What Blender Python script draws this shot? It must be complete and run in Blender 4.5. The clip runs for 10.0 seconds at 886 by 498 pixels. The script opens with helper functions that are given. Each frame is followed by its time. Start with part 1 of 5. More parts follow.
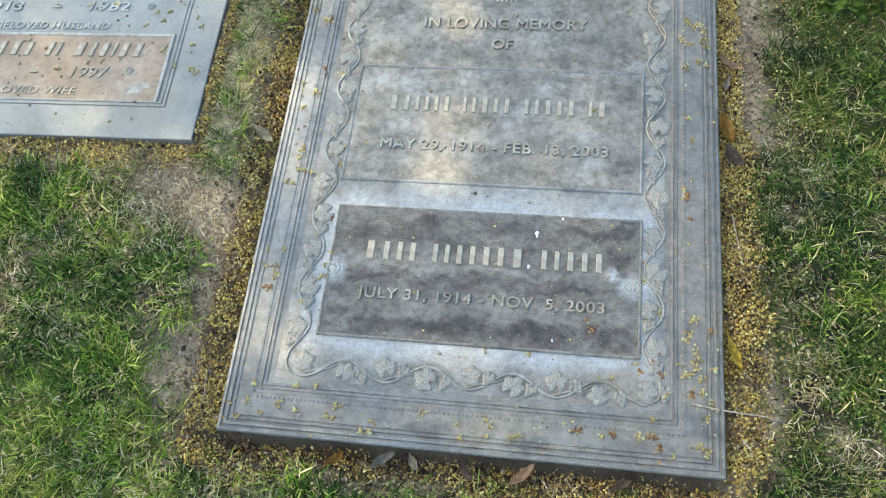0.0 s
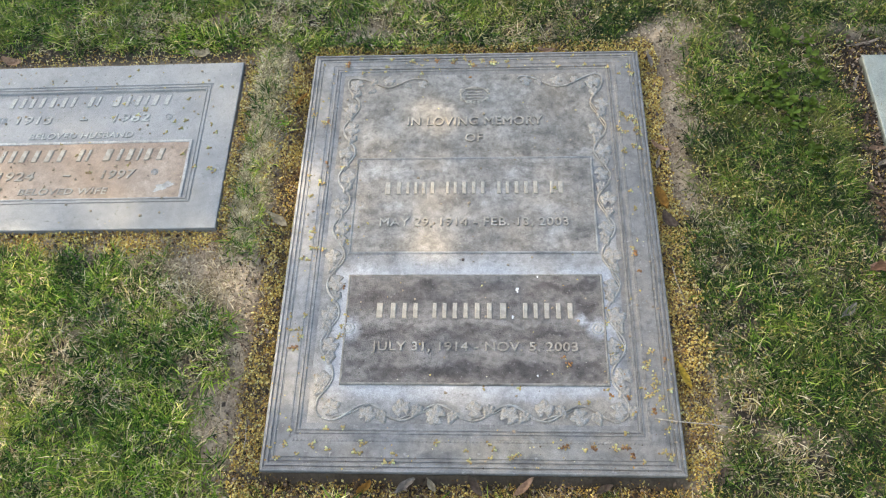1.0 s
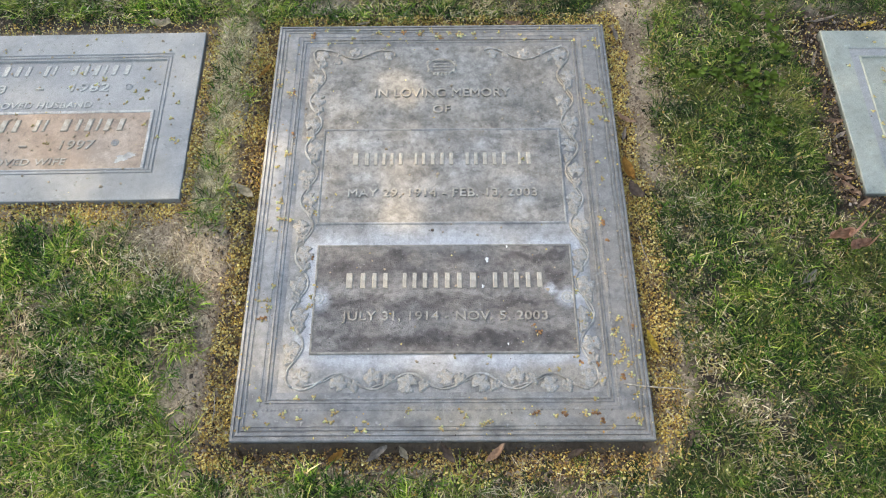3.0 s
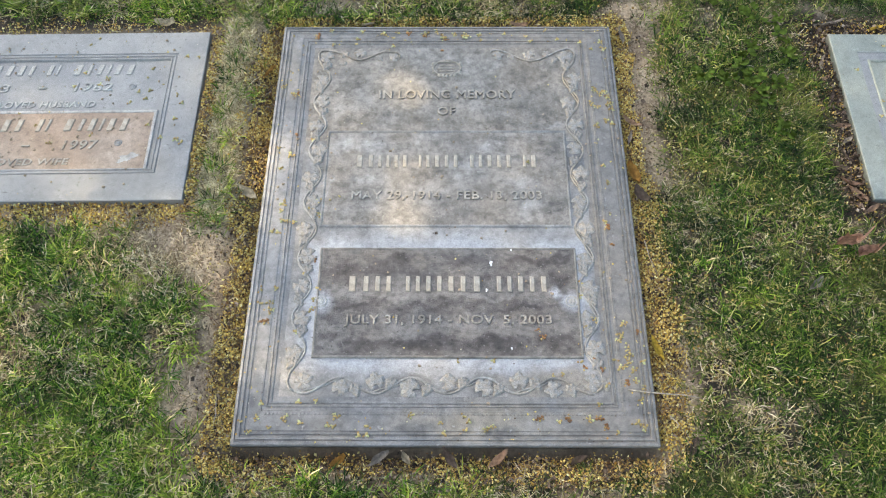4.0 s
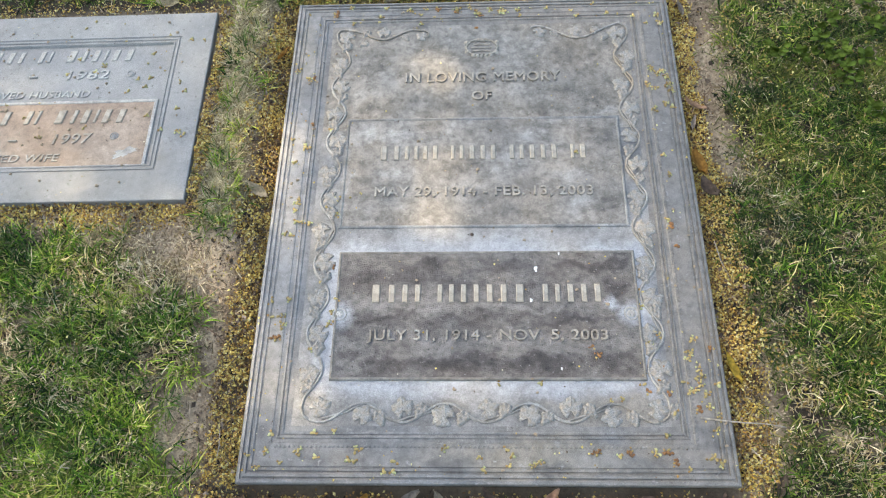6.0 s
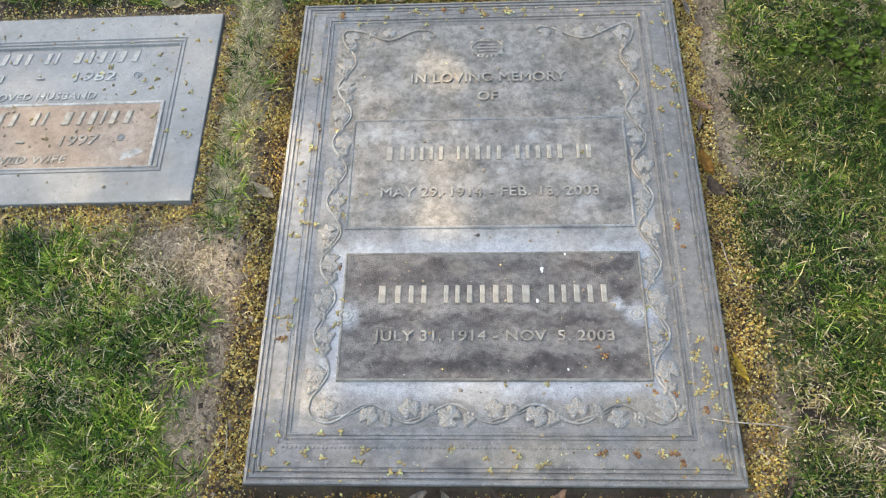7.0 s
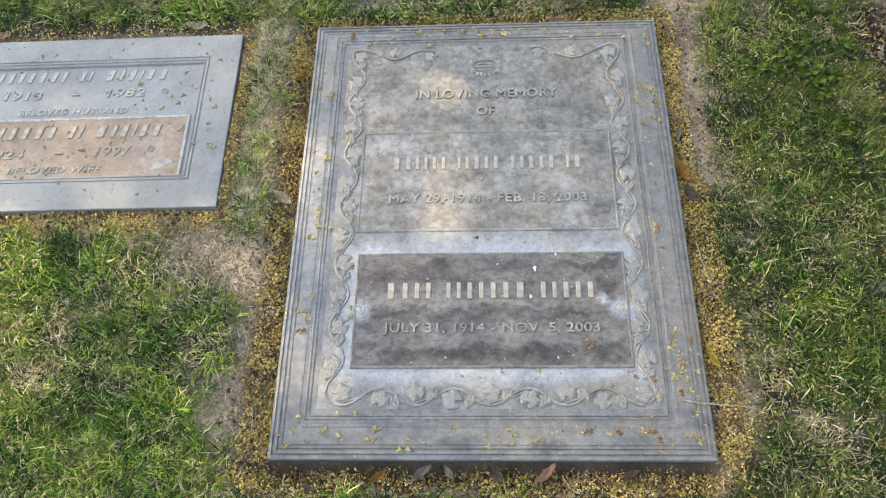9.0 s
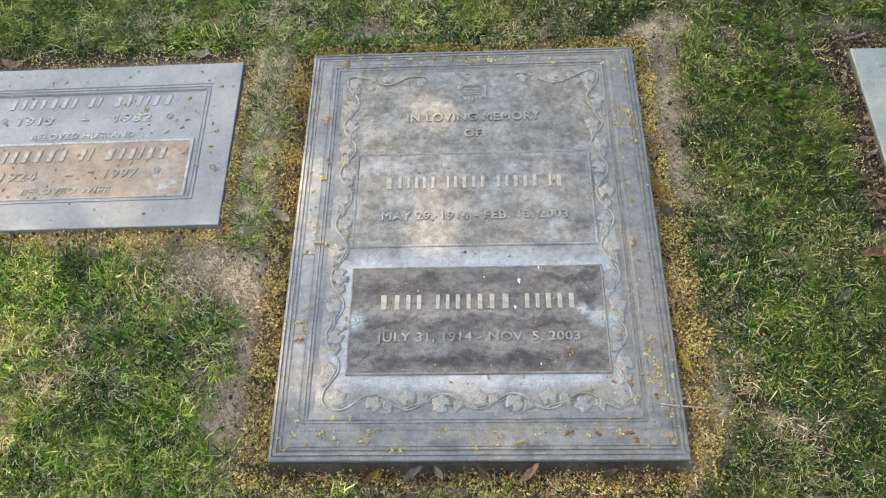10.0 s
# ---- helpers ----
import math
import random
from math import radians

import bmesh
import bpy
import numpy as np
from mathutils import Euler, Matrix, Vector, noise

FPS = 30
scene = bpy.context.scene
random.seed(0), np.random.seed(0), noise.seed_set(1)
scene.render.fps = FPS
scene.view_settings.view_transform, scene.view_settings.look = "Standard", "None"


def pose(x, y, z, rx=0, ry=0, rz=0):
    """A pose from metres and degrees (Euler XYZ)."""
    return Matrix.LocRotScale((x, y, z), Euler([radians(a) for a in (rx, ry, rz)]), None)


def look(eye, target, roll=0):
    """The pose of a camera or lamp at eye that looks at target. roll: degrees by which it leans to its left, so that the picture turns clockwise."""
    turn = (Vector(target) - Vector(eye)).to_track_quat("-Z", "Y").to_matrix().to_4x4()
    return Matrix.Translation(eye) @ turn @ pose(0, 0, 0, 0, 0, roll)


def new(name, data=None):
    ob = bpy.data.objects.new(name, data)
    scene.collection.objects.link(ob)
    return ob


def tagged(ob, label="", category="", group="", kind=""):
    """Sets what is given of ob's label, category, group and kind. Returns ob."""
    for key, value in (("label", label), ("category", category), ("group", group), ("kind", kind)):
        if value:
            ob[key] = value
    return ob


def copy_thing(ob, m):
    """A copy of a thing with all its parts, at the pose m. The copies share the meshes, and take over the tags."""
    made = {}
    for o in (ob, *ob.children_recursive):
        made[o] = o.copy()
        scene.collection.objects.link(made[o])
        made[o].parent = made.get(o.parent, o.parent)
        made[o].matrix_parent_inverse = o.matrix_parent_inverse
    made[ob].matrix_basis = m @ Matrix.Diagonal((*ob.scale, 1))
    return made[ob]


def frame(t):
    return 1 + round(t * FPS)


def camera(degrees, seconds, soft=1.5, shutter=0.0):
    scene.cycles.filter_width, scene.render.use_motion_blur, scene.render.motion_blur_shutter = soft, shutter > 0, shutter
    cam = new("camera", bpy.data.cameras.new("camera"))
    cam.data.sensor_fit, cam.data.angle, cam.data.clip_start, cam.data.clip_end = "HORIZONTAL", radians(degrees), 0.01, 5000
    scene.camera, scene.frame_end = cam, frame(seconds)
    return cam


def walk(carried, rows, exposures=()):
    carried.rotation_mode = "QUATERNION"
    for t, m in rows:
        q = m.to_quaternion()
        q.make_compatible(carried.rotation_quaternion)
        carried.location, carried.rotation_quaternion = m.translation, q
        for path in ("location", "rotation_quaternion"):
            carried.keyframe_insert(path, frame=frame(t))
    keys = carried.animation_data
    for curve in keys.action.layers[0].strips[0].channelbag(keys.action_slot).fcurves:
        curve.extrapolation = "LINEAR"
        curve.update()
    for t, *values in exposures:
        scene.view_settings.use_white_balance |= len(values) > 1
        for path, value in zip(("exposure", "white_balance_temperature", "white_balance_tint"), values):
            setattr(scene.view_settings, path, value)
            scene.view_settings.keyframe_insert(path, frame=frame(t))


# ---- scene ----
# ---- camera ----
cam = camera(57.2, 10.0, soft=1.1)
PATH = [
    (0, (0.129, -0.194, 1.231), (-0.157, 0.585, -0.589), -14.9),
    (0.2, (0.114, -0.264, 1.286), (-0.117, 0.62, -0.493), -10.1),
    (0.5, (0.08, -0.287, 1.388), (-0.077, 0.581, -0.407), -8.0),
    (0.7, (0.049, -0.34, 1.416), (-0.072, 0.594, -0.348), -5.6),
    (1, (0.042, -0.359, 1.464), (-0.081, 0.621, -0.275), -6.4),
    (1.2, (0.033, -0.388, 1.46), (-0.078, 0.589, -0.282), -6.6),
    (1.5, (0.031, -0.383, 1.469), (-0.076, 0.574, -0.284), -6.7),
    (2, (0.017, -0.388, 1.459), (-0.042, 0.577, -0.292), -3.5),
    (2.5, (0.018, -0.388, 1.454), (-0.012, 0.557, -0.309), -2.0),
    (2.7, (0.014, -0.392, 1.445), (-0.003, 0.566, -0.31), -1.3),
    (3.8, (0.01, -0.389, 1.443), (0.0, 0.57, -0.312), -0.6),
    (4, (0.011, -0.379, 1.439), (-0.009, 0.577, -0.318), -1.0),
    (4.2, (0.008, -0.371, 1.415), (-0.044, 0.562, -0.353), -2.9),
    (4.5, (0.006, -0.344, 1.389), (-0.072, 0.576, -0.385), -4.4),
    (4.7, (0.009, -0.333, 1.36), (-0.084, 0.614, -0.399), -5.3),
    (5, (0.0, -0.308, 1.329), (-0.104, 0.66, -0.418), -5.4),
    (5.2, (0.0, -0.291, 1.299), (-0.102, 0.661, -0.457), -5.6),
    (6.3, (-0.007, -0.266, 1.256), (-0.1, 0.686, -0.5), -5.3),
    (6.5, (-0.01, -0.263, 1.258), (-0.105, 0.684, -0.501), -5.3),
    (7, (-0.005, -0.266, 1.26), (-0.111, 0.682, -0.498), -6.1),
    (7.5, (-0.01, -0.265, 1.258), (-0.115, 0.685, -0.499), -5.8),
    (8, (-0.014, -0.26, 1.259), (-0.112, 0.686, -0.501), -5.6),
    (8.5, (-0.006, -0.29, 1.302), (-0.109, 0.657, -0.456), -5.8),
    (8.7, (-0.002, -0.313, 1.332), (-0.109, 0.64, -0.422), -6.0),
    (9, (-0.005, -0.344, 1.39), (-0.107, 0.614, -0.363), -5.9),
    (9.2, (0.005, -0.379, 1.43), (-0.104, 0.592, -0.316), -6.2),
    (9.5, (0.002, -0.407, 1.466), (-0.082, 0.59, -0.265), -5.5),
    (10, (0.013, -0.402, 1.468), (-0.079, 0.6, -0.26), -5.5),
]
walk(cam, [(t, look(eye, target, roll)) for t, eye, target, roll in PATH], exposures=[(0.0, 2.05, 6800, -3.5), (0.5, 2.09, 7050, -0.5), (1.0, 2.12, 7350, 5.0), (10.0, 2.12, 7350, 5.0)])

# ---- light ----
SUN_AZ, SUN_EL = radians(-72), radians(52)   # azimuth from +y towards +x
sun_dir = Vector((math.sin(SUN_AZ) * math.cos(SUN_EL), math.cos(SUN_AZ) * math.cos(SUN_EL), math.sin(SUN_EL)))
world = bpy.data.worlds.new("sky")
scene.world = world
world.use_nodes = True
wt = world.node_tree
sky = wt.nodes.new("ShaderNodeTexSky")
sky.sky_type, sky.sun_disc = "NISHITA", False
sky.sun_elevation, sky.sun_rotation = SUN_EL, SUN_AZ
sky.air_density, sky.dust_density, sky.ozone_density = 1.0, 2.5, 1.0
wt.links.new(sky.outputs[0], wt.nodes["Background"].inputs[0])
wt.nodes["Background"].inputs[1].default_value = 0.12
sun = new("sun", bpy.data.lights.new("sun", "SUN"))
sun.data.energy, sun.data.angle, sun.data.color = 4.6, radians(0.75), (1.0, 0.83, 0.63)
sun.matrix_world = look(sun_dir * 20, (0, 0, 0))


# ---- materials ----
def shader(name):
    m = bpy.data.materials.new(name)
    m.use_nodes = True
    return m, m.node_tree, m.node_tree.nodes["Principled BSDF"]


def node(tree, kind, **values):
    n = tree.nodes.new(kind)
    for key, value in values.items():
        n.inputs[key].default_value = value
    return n


def coords(tree, scale=(1, 1, 1), rot=0.0):
    tc = tree.nodes.new("ShaderNodeTexCoord")
    mp = node(tree, "ShaderNodeMapping", Scale=scale, Rotation=(0, 0, rot))
    tree.links.new(tc.outputs["Object"], mp.inputs[0])
    return mp.outputs[0]


def fractal(tree, at, scale, detail=5.0, rough=0.6, warp=0.0):
    n = node(tree, "ShaderNodeTexNoise", Scale=scale, Detail=detail, Roughness=rough, Distortion=warp)
    tree.links.new(at, n.inputs["Vector"])
    return n.outputs["Fac"]


def ramp(tree, fac, stops):
    r = tree.nodes.new("ShaderNodeValToRGB")
    while len(r.color_ramp.elements) < len(stops):
        r.color_ramp.elements.new(0.5)
    for e, (p, c) in zip(r.color_ramp.elements, stops):
        e.position, e.color = p, (*c, 1) if len(c) == 3 else (c[0],) * 3 + (1,)
    tree.links.new(fac, r.inputs[0])
    return r.outputs[0]


def blend(tree, fac, a, b, how="MIX"):
    n = tree.nodes.new("ShaderNodeMix")
    n.data_type, n.blend_type = "RGBA", how
    for sock, v in ((n.inputs[0], fac), (n.inputs[6], a), (n.inputs[7], b)):
        if hasattr(v, "is_linked"):
            tree.links.new(v, sock)
        elif isinstance(v, (int, float)):
            sock.default_value = v
        else:
            sock.default_value = (*v, 1)
    return n.outputs[2]


def relief(tree, bsdf, height, strength, distance):
    b = node(tree, "ShaderNodeBump", Strength=strength, Distance=distance)
    tree.links.new(height, b.inputs["Height"])
    tree.links.new(b.outputs[0], bsdf.inputs["Normal"])
    return b


def spot_mask(tree, at, spots):
    """Soft-edged marks: rows of centre x, y, half sizes, strength; the strongest wins."""
    best = None
    for x, y, rx, ry, k in spots:
        mp = node(tree, "ShaderNodeMapping", Location=(-x / rx, -y / ry, 0), Scale=(1 / rx, 1 / ry, 0))
        tree.links.new(at, mp.inputs[0])
        ln = tree.nodes.new("ShaderNodeVectorMath")
        ln.operation = "LENGTH"
        tree.links.new(mp.outputs[0], ln.inputs[0])
        mr = tree.nodes.new("ShaderNodeMapRange")
        mr.interpolation_type = "SMOOTHSTEP"
        for socket, v in zip(mr.inputs[1:5], (0.25, 1.25, k, 0.0)):
            socket.default_value = v
        tree.links.new(ln.outputs["Value"], mr.inputs[0])
        if best is None:
            best = mr.outputs[0]
        else:
            mx = tree.nodes.new("ShaderNodeMath")
            mx.operation = "MAXIMUM"
            tree.links.new(best, mx.inputs[0])
            tree.links.new(mr.outputs[0], mx.inputs[1])
            best = mx.outputs[0]
    return best


def warped(tree, at, scale, amount):
    """Coordinates pushed about by noise, so that marks get ragged outlines."""
    n = node(tree, "ShaderNodeTexNoise", Scale=scale, Detail=4.0, Roughness=0.6)
    tree.links.new(at, n.inputs["Vector"])
    sub = tree.nodes.new("ShaderNodeVectorMath")
    sub.operation = "SUBTRACT"
    sub.inputs[1].default_value = (0.5, 0.5, 0.5)
    tree.links.new(n.outputs["Color"], sub.inputs[0])
    add = tree.nodes.new("ShaderNodeVectorMath")
    add.operation = "MULTIPLY_ADD"
    add.inputs[1].default_value = (amount, amount, 0)
    tree.links.new(sub.outputs[0], add.inputs[0])
    tree.links.new(at, add.inputs[2])
    return add.outputs[0]


def bronze(name, light, mid, dark, warm, seed, blotch=8.0, balance=0.5, stretch=(1, 1, 1), metal=0.35, rough=0.45, stipple=0.0, warm_amount=0.5, bands=None, halos=(), drift=None, specks=0.35, smudged=1.0, crust=None,
           dark_stains=(), stains_and_light=(), warm_stains=(), chalked=0.45, mottle=0.3):
    """Weathered cast bronze: patina, dark weather stains, rubbed warm patches, casting grain."""
    m, tree, bsdf = shader(name)
    light, mid, dark, warm = (tuple(v * k for v, k in zip(col, (0.785, 0.75, 0.682))) for col in (light, mid, dark, warm))
    c = coords(tree, stretch)
    off = node(tree, "ShaderNodeVectorMath")
    off.operation = "ADD"
    off.inputs[1].default_value = (seed * 3.7, seed * 1.9, seed)
    tree.links.new(c, off.inputs[0])
    at = off.outputs[0]
    place = coords(tree)
    ragged = warped(tree, place, 22, 0.075)
    big = fractal(tree, at, blotch, 6, 0.62, 0.4)
    calm = 0.45 if dark_stains else 1.0   # where stains are placed by hand the cast ground between them is quieter
    soft_light, soft_dark = (tuple(m0 + calm * (v - m0) for v, m0 in zip(col, mid)) for col in (light, dark))
    base = ramp(tree, big, [(balance - 0.14, soft_light), (balance, mid), (balance + 0.13, soft_dark)])
    smudge = ramp(tree, fractal(tree, at, blotch * 3.4, 4, 0.55, 0.3), [(0.48, (0,)), (0.56, (0.4 * smudged,)), (0.66, (0.72 * smudged,))])
    base = blend(tree, smudge, base, dark)
    wash = ramp(tree, fractal(tree, at, blotch * 2.0, 4, 0.55, 0.3), [(0.30, (0.5 * smudged,)), (0.44, (0,))])
    base = blend(tree, wash, base, light)
    wfac = ramp(tree, fractal(tree, at, blotch * 0.3, 4, 0.55, 0.2), [(0.45, (0,)), (0.62, (warm_amount,))])
    base = blend(tree, wfac, base, warm)
    if bands:
        # rain-washed strips along the lines of lettering
        sep = tree.nodes.new("ShaderNodeSeparateXYZ")
        tree.links.new(ragged, sep.inputs[0])
        ph = node(tree, "ShaderNodeMath")
        ph.operation = "MULTIPLY_ADD"
        ph.inputs[1].default_value, ph.inputs[2].default_value = 2 * math.pi / bands[1], math.pi / 2 - bands[0] * 2 * math.pi / bands[1]
        tree.links.new(sep.outputs[1], ph.inputs[0])
        sn = node(tree, "ShaderNodeMath")
        sn.operation = "SINE"
        tree.links.new(ph.outputs[0], sn.inputs[0])
        half = node(tree, "ShaderNodeMath")
        half.operation = "MULTIPLY_ADD"
        half.inputs[1].default_value = half.inputs[2].default_value = 0.5
        tree.links.new(sn.outputs[0], half.inputs[0])
        base = blend(tree, ramp(tree, half.outputs[0], [(0.25, (0,)), (0.9, (0.38,))]), base, light)
    # the pale marks also carry light painted on the frame and middle plate
    for spots, tone in ((warm_stains, warm), (stains_and_light, light), (dark_stains, dark)):
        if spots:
            base = blend(tree, spot_mask(tree, ragged, spots), base, tone)
    for hx, hy, hr in halos:
        # pale crust round the fixing bolts
        base = blend(tree, spot_mask(tree, warped(tree, place, 30, 0.03), [(hx, hy, hr, hr * 1.1, 0.95)]), base, (0.4, 0.41, 0.425))
    if crust:
        # chalky run-off left round a plate
        cx, cy, hx, hy = crust
        sep = tree.nodes.new("ShaderNodeSeparateXYZ")
        tree.links.new(warped(tree, place, 16, 0.08), sep.inputs[0])
        sides = []
        for out, mid_at, half_len in ((0, cx, hx), (1, cy, hy)):
            a = node(tree, "ShaderNodeMath")
            a.operation = "SUBTRACT"
            a.inputs[1].default_value = mid_at
            tree.links.new(sep.outputs[out], a.inputs[0])
            b = node(tree, "ShaderNodeMath")
            b.operation = "ABSOLUTE"
            tree.links.new(a.outputs[0], b.inputs[0])
            c2 = node(tree, "ShaderNodeMath")
            c2.operation = "SUBTRACT"
            c2.inputs[1].default_value = half_len
            tree.links.new(b.outputs[0], c2.inputs[0])
            sides.append(c2)
        gap = node(tree, "ShaderNodeMath")
        gap.operation = "MAXIMUM"
        for k in (0, 1):
            tree.links.new(sides[k].outputs[0], gap.inputs[k])
        base = blend(tree, ramp(tree, gap.outputs[0], [(0.004, (0.85,)), (0.014, (0.5,)), (0.03, (0.0,))]), base, (0.42, 0.43, 0.445))
    if drift:
        # one side weathered to a warmer, greener tone
        slope = tree.nodes.new("ShaderNodeVectorMath")
        slope.operation = "DOT_PRODUCT"
        slope.inputs[1].default_value = (1.1, 0.6, 0.0)
        tree.links.new(place, slope.inputs[0])
        mix = node(tree, "ShaderNodeMath")
        mix.operation = "MULTIPLY_ADD"
        mix.inputs[1].default_value = 1.0
        tree.links.new(slope.outputs["Value"], mix.inputs[0])
        tree.links.new(fractal(tree, at, 6, 5, 0.6), mix.inputs[2])
        base = blend(tree, ramp(tree, mix.outputs[0], [(0.7, (0,)), (1.25, (0.8,))]), base, tuple(v * 0.74 for v in drift))
    if specks:
        base = blend(tree, ramp(tree, fractal(tree, at, 210, 2, 0.4), [(0.68, (0,)), (0.74, (specks,))]), base, (0.3, 0.29, 0.28))
        base = blend(tree, ramp(tree, fractal(tree, at, 120, 3, 0.5), [(0.66, (0,)), (0.74, (specks,))]), base, (0.025, 0.022, 0.02))
    spots = ramp(tree, fractal(tree, at, 90, 5, 0.6), [(0.32, (1 + 0.4 * mottle,)), (0.5, (1.0,)), (0.66, (1 - 0.6 * mottle,))])
    base = blend(tree, 1.0, base, ramp(tree, fractal(tree, at, 44, 4, 0.6, 0.3), [(0.36, (1 + 0.2 * mottle,)), (0.5, (1.0,)), (0.6, (1 - 0.42 * mottle,))]), "MULTIPLY")
    base = blend(tree, 1.0, base, spots, "MULTIPLY")
    chalk = ramp(tree, fractal(tree, at, blotch * 11, 4, 0.65), [(0.62, (0,)), (0.72, (chalked,))])
    base = blend(tree, chalk, base, tuple(min(1, v * 1.4) for v in light))
    grit = ramp(tree, fractal(tree, at, 700, 2, 0.5), [(0.3, (0.74,)), (0.7, (1.24,))])
    base = blend(tree, 1.0, base, grit, "MULTIPLY")
    tree.links.new(base, bsdf.inputs["Base Color"])
    bsdf.inputs["Metallic"].default_value = metal
    r = ramp(tree, fractal(tree, at, blotch * 3, 4, 0.6), [(0.3, (rough - 0.1,)), (0.7, (rough + 0.15,))])
    tree.links.new(r, bsdf.inputs["Roughness"])
    if stipple:
        v = node(tree, "ShaderNodeTexVoronoi", Scale=420)
        tree.links.new(at, v.inputs["Vector"])
        relief(tree, bsdf, v.outputs["Distance"], stipple, 0.0012)
    else:
        uneven = relief(tree, bsdf, fractal(tree, at, 260, 6, 0.7), 0.4, 0.0012)
        wavy = node(tree, "ShaderNodeBump", Strength=0.25, Distance=0.004)
        tree.links.new(fractal(tree, at, 38, 3, 0.5), wavy.inputs["Height"])
        tree.links.new(wavy.outputs[0], uneven.inputs["Normal"])
    return m


def leaf_shader(name, stops, patch=None, patch_scale=6.0, gloss=0.5, through_light=0.25, tiny=40.0, tufted=0.0):
    """Thin plant matter: each blade or bit its own tint, each tuft its own tone, drifting in patches."""
    m, tree, bsdf = shader(name)
    g = tree.nodes.new("ShaderNodeNewGeometry")
    col = ramp(tree, g.outputs["Random Per Island"], stops)
    at = coords(tree)
    if patch:
        f = ramp(tree, fractal(tree, at, patch_scale, 4, 0.6), [(0.48, (0,)), (0.66, (0.75,))])
        col = blend(tree, f, col, patch)
    vary = ramp(tree, fractal(tree, at, tiny, 3, 0.6), [(0.32, (0.6,)), (0.5, (0.95,)), (0.68, (1.4,))])
    col = blend(tree, 1.0, col, vary, "MULTIPLY")
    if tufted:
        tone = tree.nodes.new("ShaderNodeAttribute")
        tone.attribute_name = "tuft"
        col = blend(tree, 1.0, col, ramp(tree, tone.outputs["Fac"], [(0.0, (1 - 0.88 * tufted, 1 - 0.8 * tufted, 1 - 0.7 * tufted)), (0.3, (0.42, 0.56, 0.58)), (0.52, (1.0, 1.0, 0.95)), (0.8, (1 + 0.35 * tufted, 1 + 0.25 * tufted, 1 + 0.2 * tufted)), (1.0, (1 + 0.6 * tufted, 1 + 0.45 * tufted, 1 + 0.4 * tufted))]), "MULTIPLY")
    tree.links.new(col, bsdf.inputs["Base Color"])
    bsdf.inputs["Roughness"].default_value = gloss
    bsdf.inputs["Specular IOR Level"].default_value = 0.2
    if through_light:
        tr = tree.nodes.new("ShaderNodeBsdfTranslucent")
        tree.links.new(col, tr.inputs[0])
        mx = node(tree, "ShaderNodeMixShader", Fac=through_light)
        tree.links.new(bsdf.outputs[0], mx.inputs[1])
        tree.links.new(tr.outputs[0], mx.inputs[2])
        tree.links.new(mx.outputs[0], tree.nodes["Material Output"].inputs["Surface"])
    return m


def soil_shader():
    m, tree, bsdf = shader("soil")
    at = coords(tree)
    base = ramp(tree, fractal(tree, at, 9, 6, 0.65), [(0.32, (0.22, 0.168, 0.116)), (0.5, (0.41, 0.325, 0.225)), (0.66, (0.55, 0.46, 0.335))])
    fine = ramp(tree, fractal(tree, at, 160, 6, 0.75), [(0.3, (0.6,)), (0.68, (1.3,))])
    base = blend(tree, 1.0, base, fine, "MULTIPLY")
    # dark soil, blackened further to paint the shade between blades and litter bits
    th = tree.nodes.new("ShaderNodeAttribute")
    th.attribute_name = "thatch_shade"
    humus_and_shade = ramp(tree, fractal(tree, at, 60, 5, 0.7), [(0.35, (0.007, 0.0055, 0.004)), (0.65, (0.035, 0.026, 0.016))])
    base = blend(tree, th.outputs["Fac"], base, humus_and_shade)
    # beyond the modelled turf the sheet carries the lawn's own colour
    tc = tree.nodes.new("ShaderNodeTexCoord")
    ln = tree.nodes.new("ShaderNodeVectorMath")
    ln.operation = "LENGTH"
    mid = tree.nodes.new("ShaderNodeVectorMath")
    mid.operation = "SUBTRACT"
    mid.inputs[1].default_value = (-0.1, 0.6, 0.0)
    tree.links.new(tc.outputs["Object"], mid.inputs[0])
    oval = tree.nodes.new("ShaderNodeVectorMath")
    oval.operation = "MULTIPLY"
    oval.inputs[1].default_value = (1.0, 1.5, 1.0)
    tree.links.new(mid.outputs[0], oval.inputs[0])
    tree.links.new(oval.outputs[0], ln.inputs[0])
    mr = node(tree, "ShaderNodeMapRange")
    mr.inputs[1].default_value, mr.inputs[2].default_value = 1.28, 1.5
    tree.links.new(ln.outputs["Value"], mr.inputs[0])
    lawn = ramp(tree, fractal(tree, at, 5.0, 10, 0.8), [(0.35, (0.02, 0.036, 0.009)), (0.58, (0.045, 0.066, 0.016)), (0.72, (0.085, 0.08, 0.036))])
    base = blend(tree, mr.outputs[0], base, lawn)
    tree.links.new(base, bsdf.inputs["Base Color"])
    bsdf.inputs["Roughness"].default_value = 0.95
    relief(tree, bsdf, fractal(tree, at, 120, 8, 0.75), 0.9, 0.008)
    return m


M_SOIL = soil_shader()
